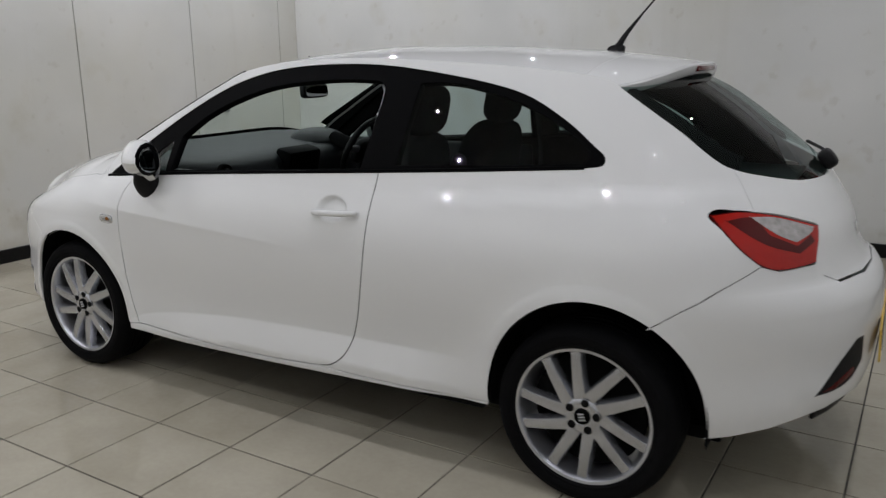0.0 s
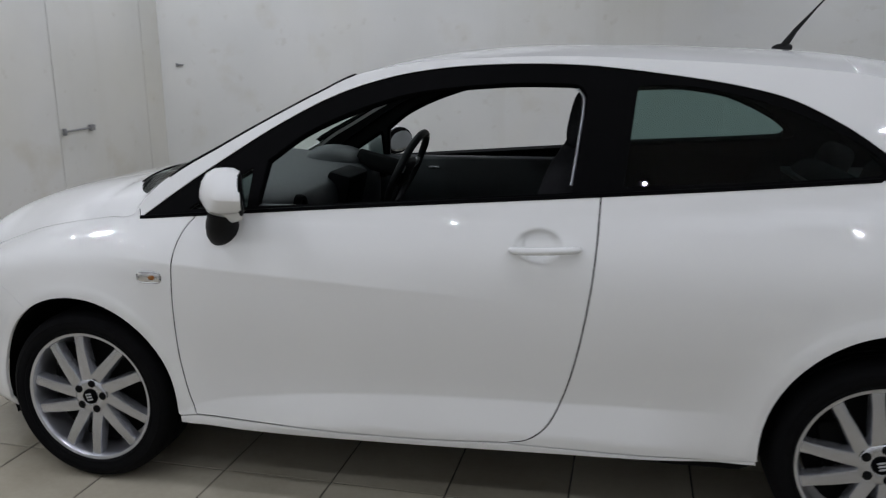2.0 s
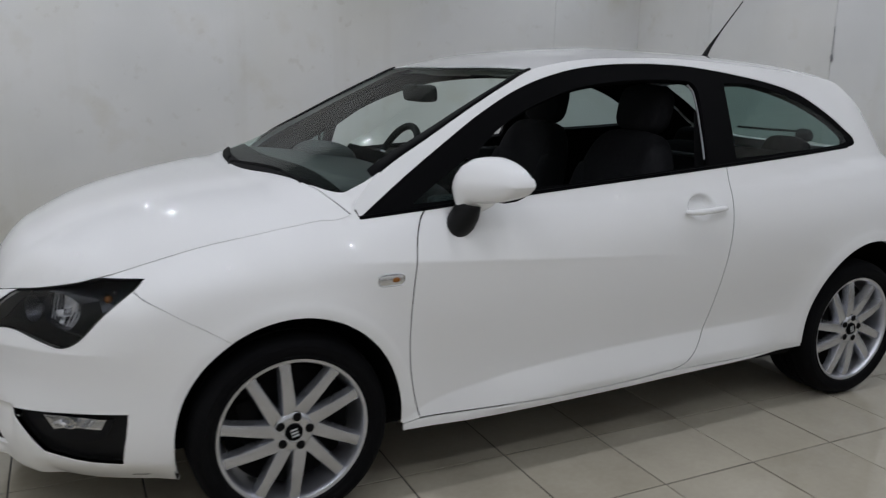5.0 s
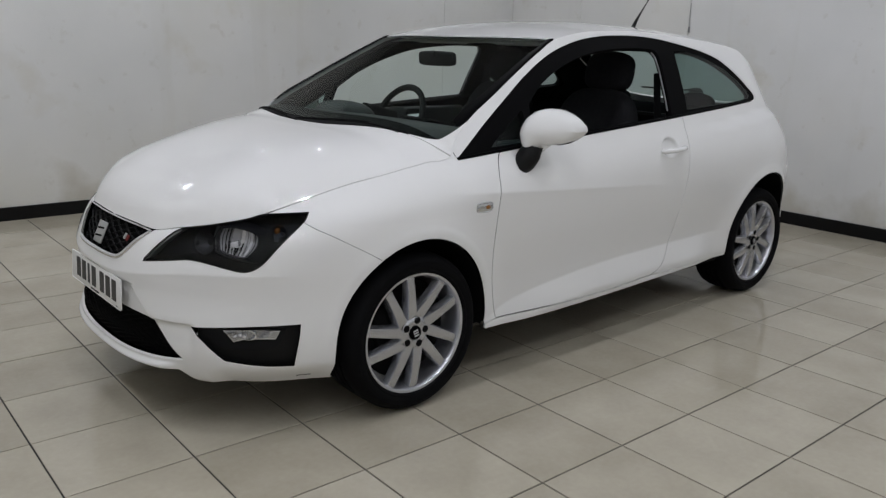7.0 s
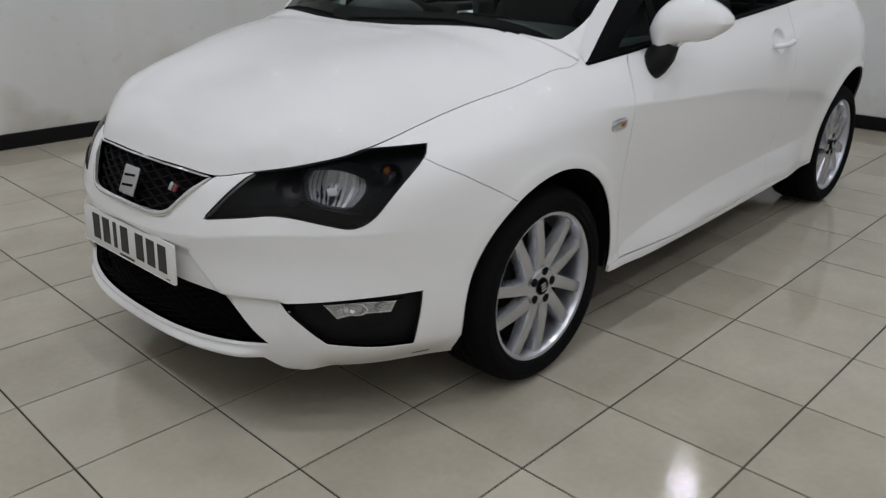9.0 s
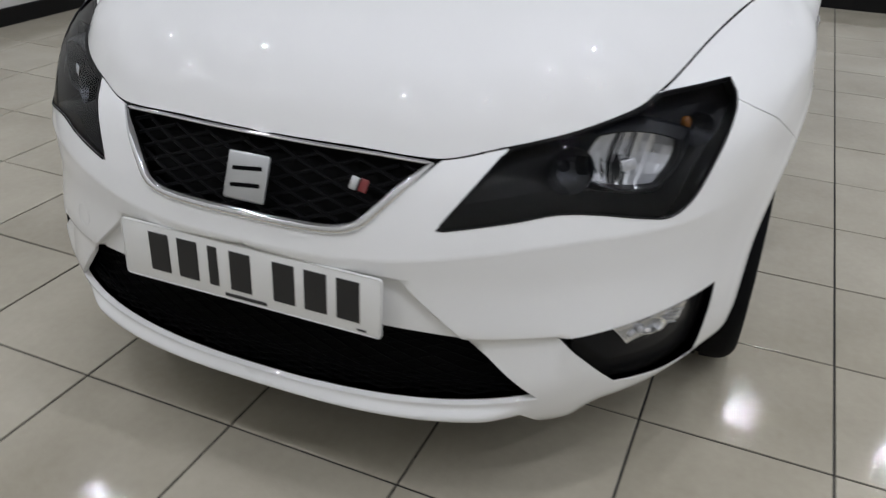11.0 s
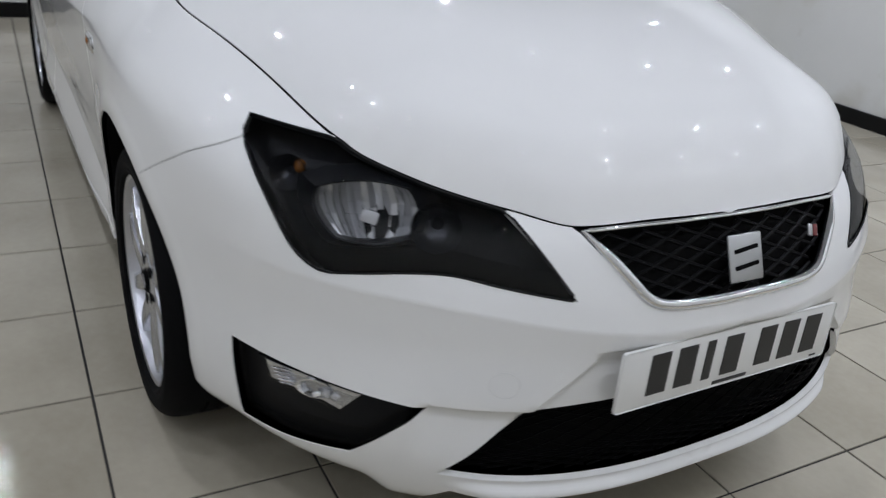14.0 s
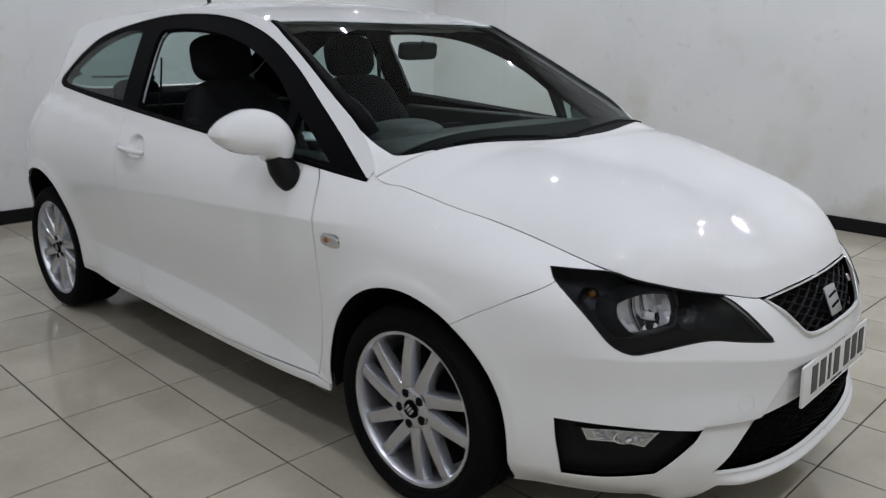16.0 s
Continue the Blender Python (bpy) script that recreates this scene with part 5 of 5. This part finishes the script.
part("wiper", wiper(.55, -.030, -.06), M_BLACK_GLOSS, car, "black windscreen wiper")
part("wiper", wiper(-.02, -.112, -.52), M_BLACK_GLOSS, car, "black windscreen wiper")
part("rear_wiper", pillow(.05, .09, .07, .6), M_BLACK, car, "black rear wiper motor cover", m=pose(-3.035, 0, 1.062, 0, 40, 0))
part("wiper_arm", sweep([tuple(rear_top(-3.02, 0) + np.array((-.02, 0, .03))), tuple(rear_top(-2.99, -.2) + np.array((0, 0, .02))), tuple(rear_top(-2.93, -.36) + np.array((0, 0, .012)))], .006, 6), M_BLACK, car)
base_z = float(top(-2.27, 0)[2])
an = part("aerial", pillow(.07, .034, .036, .8, 20, 12, warp=lambda v: Vector((v.x - .4 * max(0, v.z), v.y * (1 - max(0, v.z) / .05), v.z))), M_BLACK, car, "black roof aerial with a thin whip", m=pose(-2.265, 0, base_z + .004))
part("whip", sweep([(-.004, 0, .005), (-.040, 0, .06), (-.098, 0, .13), (-.225, 0, .275)], [.014, .0085, .0036, .0024], 8), M_BLACK, an)
part("fuel_flap", sweep([body(-2.60 + .070 * math.cos(a), .905 + .062 * math.sin(a)) * (1, -1, 1) for a in np.linspace(0, 2 * math.pi, 40, endpoint=False)], .0006, 5, closed=True), M_TOW, car, "thin dark gap round the fuel flap")
part("rear_badge", rbox(.004, .06, .058, .004, 2), M_CHROME, car, "plain silver badge", m=pose(float(tail(.83)) - .002, 0, .83, 0, 8, 0))
part("high_stop_lamp", rbox(.016, .26, .018, .004, 2), M_RED_DARK, car, "dark red high stop lamp under the spoiler", m=pose(-2.601, 0, 1.366, 0, 10, 0))

# ---- cabin ----
def under_skin(x, y, z, d=.03):
    # the moulding stays below the scuttle and the screen
    return min(z, float(top(x, max(-.60, min(.60, y)))[2]) - d)


dash = part("dashboard", pillow(.62, 1.32, .26, .38, 40, 20, warp=lambda v: Vector((v.x, v.y, under_skin(v.x - .36, v.y, v.z + .10 * v.x + .880) - .880))), M_DASH, car, "dark grey moulded dashboard", m=pose(-.36, 0, .880))
part("instrument_hood", pillow(.26, .34, .15, .85, 28, 14), M_DASH, dash, m=pose(-.13, -.375, .092, 0, -6, 0))
part("dash_centre", rbox(.10, .24, .26, .02, 2, m=pose(-.285, 0, -.02, 0, -14, 0)), M_BLACK_GLOSS, dash)
for y in (-.52, -.07, .07, .50):
    part("air_vent", revolve([(.02, .004), (.035, .004), (.040, -.004), (.040, -.02)], 20, m=pose(-.318, y, .045, 0, 0, 90) @ pose(0, 0, 0, 0, 0, 0)), M_SILVER_TRIM if abs(y) < .1 else M_BLACK_GLOSS, dash)
part("tunnel", rbox(.75, .20, .16, .03, 3, m=pose(-.95, 0, .40)), M_DASH, car)
part("gear_lever", sweep([(-.83, 0, .47), (-.86, 0, .60), (-.865, 0, .63)], [.012, .012, .026], 10), M_BLACK, car)

sw_m = pose(-.82, -.365, .945, 0, -26, 0)
sw = part("steering_wheel", sweep([(0, .178 * math.cos(a), .178 * math.sin(a)) for a in np.linspace(0, 2 * math.pi, 48, endpoint=False)], .0165, 10, closed=True), M_BLACK, car, "black three-spoke steering wheel", m=sw_m)
part("steering_boss", pillow(.06, .17, .14, .6), M_BLACK, sw, m=pose(.012, 0, -.01))
for a in (8, 172, 270):
    part("steering_spoke", rbox(.022, .12, .036, .006, 2, m=pose(.004, .12 * math.cos(radians(a)), .12 * math.sin(radians(a)), a, 0, 0)), M_SILVER_TRIM if a < 200 else M_BLACK, sw)
part("steering_badge", rbox(.003, .026, .024, .002, 1, m=pose(-.021, 0, -.005)), M_CHROME, sw)
part("steering_column", sweep([(.02, 0, -.01), (.22, 0, -.05)], .040, 12), M_SHELL, sw)


def front_seat(y):
    s = part("front_seat", pillow(.52, .50, .19, .42, 32, 16), M_FABRIC, car, "black fabric front seat with headrest", m=pose(-1.18, y, .47, 0, -8, 0))
    part("backrest", pillow(.17, .50, .70, .45, 32, 20, warp=lambda v: Vector((v.x - .03 * (abs(v.y) / .25) ** 2 * -1, v.y * (1 - .22 * max(0, v.z / .33) ** 2), v.z))), M_FABRIC, s, m=pose(-.30, 0, .36, 0, -6, 0))
    hr = part("headrest", pillow(.115, .275, .20, .62, 28, 16), M_FABRIC, s, m=pose(-.335, 0, .80, 0, -4, 0))
    for k in (-1, 1):
        part("headrest_post", sweep([(.01, .055 * k, -.16), (0, .055 * k, -.05)], .006, 8), M_CHROME, hr)
    part("seat_bolster", pillow(.12, .09, .48, .6, m=pose(-.24, .21, .32, 0, -6, 0)), M_FABRIC, s)
    part("seat_bolster", pillow(.12, .09, .48, .6, m=pose(-.24, -.21, .32, 0, -6, 0)), M_FABRIC, s)
    return s


front_seat(.355)
front_seat(-.355)
bench = part("rear_seat", pillow(.50, 1.20, .20, .4, 40, 16), M_FABRIC, car, "black fabric rear bench seat", m=pose(-2.02, 0, .48, 0, -8, 0))
part("backrest", pillow(.16, 1.16, .62, .4, 40, 18), M_FABRIC, bench, m=pose(-.32, 0, .30, 0, -20, 0))
for y in (-.30, .30):
    part("headrest", pillow(.10, .24, .15, .6), M_FABRIC, bench, m=pose(-.44, y, .60, 0, -15, 0))
part("parcel_shelf", rbox(.52, 1.10, .02, .006, 2, m=pose(-2.66, 0, .955)), M_DASH, car)
part("load_floor", rbox(.62, 1.0, .04, .006, 2, m=pose(-2.75, 0, .46)), M_SHELL, car)
rv = part("rear_view_mirror", pillow(.034, .225, .068, .40, 28, 14), M_BLACK, car, "black interior mirror on the windscreen", m=pose(-.775, -.012, 1.262, 0, 6, 8))
part("mirror_stem", sweep([(.01, 0, .01), (.02, 0, .028), (.026, 0, .036)], .009, 8), M_BLACK, rv)
part("mirror_face", pillow(.004, .205, .055, .4, 24, 8), M_MIRROR, rv, m=pose(-.0165, 0, 0))
for sd in BOTH:
    part("door_card", rbox(1.14, .05, .34, .02, 3, m=pose(-1.03, .735 * sd, .80)), M_DASH, car, "dark grey door card")
    part("door_pull", sweep([(-.84, .705 * sd, .915), (-.86, .697 * sd, .918), (-.89, .70 * sd, .916)], .005, 8), M_STEEL, car)
    part("seat_belt", sweep([(-1.68, .60 * sd, 1.22), (-1.70, .62 * sd, .95), (-1.68, .63 * sd, .70)], .022, 6, flat=.15), M_BLACK, car)
    part("sun_visor", rbox(.15, .38, .018, .008, 2, m=pose(-.99, .30 * sd, 1.352, 0, -10, 0)), M_LINER, car)

# ---- room ----
X0, X1, Y0, Y1 = -4.52, 2.25, -3.34, 3.76


def wall_box(name, x0, x1, y0, y1, z0, z1, mat, label="", parent=None, kind="structure", r=0.0):
    bm = rbox(x1 - x0, y1 - y0, z1 - z0, r, 1, m=Matrix.Translation(((x0 + x1) / 2, (y0 + y1) / 2, (z0 + z1) / 2)))
    ob = part(name, bm, mat, parent, smooth=False, m=ROOM.copy() if parent is None else None)
    return tagged(ob, label, kind=kind if parent is None else "")


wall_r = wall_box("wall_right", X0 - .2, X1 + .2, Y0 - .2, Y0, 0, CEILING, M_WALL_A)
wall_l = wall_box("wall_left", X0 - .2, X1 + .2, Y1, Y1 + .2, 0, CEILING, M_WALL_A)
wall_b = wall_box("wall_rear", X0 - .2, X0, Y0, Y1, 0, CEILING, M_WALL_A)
wall_f = wall_box("wall_front", X1 + .012, X1 + .2, Y0, Y1, 0, CEILING, M_JOINT)
wall_box("ceiling", X0 - .2, X1 + .2, Y0 - .2, Y1 + .2, CEILING, CEILING + .2, M_CEIL)

# boarded panels along the walls, with open joints
cuts = [Y0, -3.08, -1.98, -.87, .33, 1.55, 2.75, Y1]
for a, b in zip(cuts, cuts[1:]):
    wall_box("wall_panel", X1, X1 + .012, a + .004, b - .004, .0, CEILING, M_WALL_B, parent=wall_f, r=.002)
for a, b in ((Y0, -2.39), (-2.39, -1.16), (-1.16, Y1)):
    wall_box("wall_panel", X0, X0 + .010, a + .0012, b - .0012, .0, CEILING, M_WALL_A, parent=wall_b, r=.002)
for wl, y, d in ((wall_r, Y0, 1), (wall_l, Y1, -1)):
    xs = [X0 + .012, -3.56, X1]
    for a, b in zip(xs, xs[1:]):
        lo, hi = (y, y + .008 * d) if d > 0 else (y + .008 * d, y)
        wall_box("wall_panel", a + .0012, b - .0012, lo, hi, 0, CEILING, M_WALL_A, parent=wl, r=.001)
for nm, a in (("skirting_right", (X0 + .01, X1, Y0 + .008, Y0 + .026)), ("skirting_left", (X0 + .01, X1, Y1 - .026, Y1 - .008)), ("skirting_rear", (X0 + .010, X0 + .028, Y0 + .026, Y1 - .026)), ("skirting_front", (X1 - .018, X1, Y0 + .026, Y1 - .026))):
    ob = wall_box(nm, *a, 0.0, .098, M_SKIRT, "black painted skirting board", r=.004)
    ob.name = nm

# drop bolt across a joint of the front boards, small marks on the walls
bolt = part("door_bolt", joined(sweep([(0, 0, 0), (-.002, -.31, .012)], .0075, 8), rbox(.03, .05, .045, .006, 2, m=pose(-.004, -.30, .012)), rbox(.02, .03, .05, .004, 2, m=pose(-.002, .0, 0))), M_STEEL, None,
            m=ROOM @ pose(X1 - .016, -2.01, .950))
tagged(bolt, "dull steel slide bolt on the white wall boards", "bolt")
hook = part("wall_hook", joined(rbox(.07, .012, .012, .003, 1, m=pose(0, 0, 0)), rbox(.02, .02, .03, .004, 1, m=pose(.03, -.006, 0))), M_STEEL, None, m=ROOM @ pose(2.06, Y0 + .017, 1.425))
tagged(hook, "small dark metal hook on the white wall", "hook")
stud = part("wall_stud", joined(rbox(.012, .015, .05, .003, 1), sweep([(0, 0, .02), (0, 0, .22)], .0025, 6)), M_STEEL, None, m=ROOM @ pose(X0 + .018, -1.15, 1.51))
tagged(stud, "small grey cable stud on the rear wall", "stud")

# ---- ceiling spotlights ----
def spotlight(x, y):
    o = part("ceiling_spotlight", revolve([(.036, -.004), (.040, 0), (.038, .006), (.026, .006), (.019, .0)], 24, m=pose(0, 0, 0, -90, 0, 0)), M_LAMP_RIM, None, m=ROOM @ pose(x, y, CEILING - .007))
    tagged(o, "small round white recessed ceiling spotlight, lit", "spotlight", "ceiling spotlights")
    part("lamp_lens", revolve([(.0005, .004), (.019, .004)], 20, m=pose(0, 0, 0, -90, 0, 0)), M_LAMP, o)
    return o


# the row over the car is lit at its ends alone, and two lamps behind the middle are missing
spots = [(x, y) for x in LAMP_X for y in LAMP_Y if not (y == -0.20 and -2.5 < x < 1.0) and (x, y) not in ((-2.05, -2.60), (-2.05, 2.15))]
one_spot = spotlight(*spots[0])
for x, y in spots[1:]:
    copy_thing(one_spot, ROOM @ pose(x, y, CEILING - .007))

# ---- tiled floor ----
floor = wall_box("floor", X0 - .2, X1 + .2, Y0 - .2, Y1 + .2, -.2, -.0034, M_GROUT, "dark grout bed under beige polished floor tiles")
half = TILE / 2 - .0028
tb = bmesh.new()
ring0 = [tb.verts.new((sx * half, sy * half, -.0065)) for sx, sy in ((-1, -1), (1, -1), (1, 1), (-1, 1))]
ring1 = [tb.verts.new((sx * half, sy * half, -.0010)) for sx, sy in ((-1, -1), (1, -1), (1, 1), (-1, 1))]
ring2 = [tb.verts.new((sx * (half - .0014), sy * (half - .0014), 0)) for sx, sy in ((-1, -1), (1, -1), (1, 1), (-1, 1))]
for p, q in ((ring0, ring1), (ring1, ring2)):
    for i in range(4):
        tb.faces.new((p[i], p[(i + 1) % 4], q[(i + 1) % 4], q[i]))
tb.faces.new(ring2)
tile_mesh = bpy.data.meshes.new("tile")
tb.to_mesh(tile_mesh)
tb.free()
tile_mesh.materials.append(M_TILE)
turn = radians(ROOM_TURN)
ca, sa = math.cos(turn), math.sin(turn)
rows = []
for i in range(-13, 8):
    for j in range(-13, 9):
        u, v = (i + .5) * TILE, (j + .5) * TILE
        x, y = GRID_X + u * ca - v * sa, GRID_Y + u * sa + v * ca
        p = ROOM.inverted() @ Vector((x, y, 0))
        if X0 - .19 < p.x < X1 + .19 and Y0 - .19 < p.y < Y1 + .19:
            rows.append((math.hypot(x + .6, y), x, y))
rows.sort()
rest = []
rng = random.Random(4)
for k, (d, x, y) in enumerate(rows):
    tilt = Euler((rng.gauss(0, .0007), rng.gauss(0, .0007), turn + rng.gauss(0, .0008)))
    m = Matrix.LocRotScale((x, y, rng.gauss(0, .0002)), tilt, None)
    if k < 300:
        t = new("tile", tile_mesh)
        t.parent = floor
        t.matrix_parent_inverse = floor.matrix_basis.inverted()
        t.matrix_basis = m
    else:
        rest.append(m)
if rest:
    bm = bmesh.new()
    for m in rest:
        b2 = bmesh.new()
        b2.from_mesh(tile_mesh)
        bmesh.ops.transform(b2, matrix=m, verts=b2.verts)
        me = bpy.data.meshes.new("tmp")
        b2.to_mesh(me)
        b2.free()
        bm.from_mesh(me)
        bpy.data.meshes.remove(me)
    o = part("outer_tiles", bm, M_TILE, floor, smooth=False)
    o.matrix_parent_inverse = floor.matrix_basis.inverted()
    tagged(o, kind="stuff")
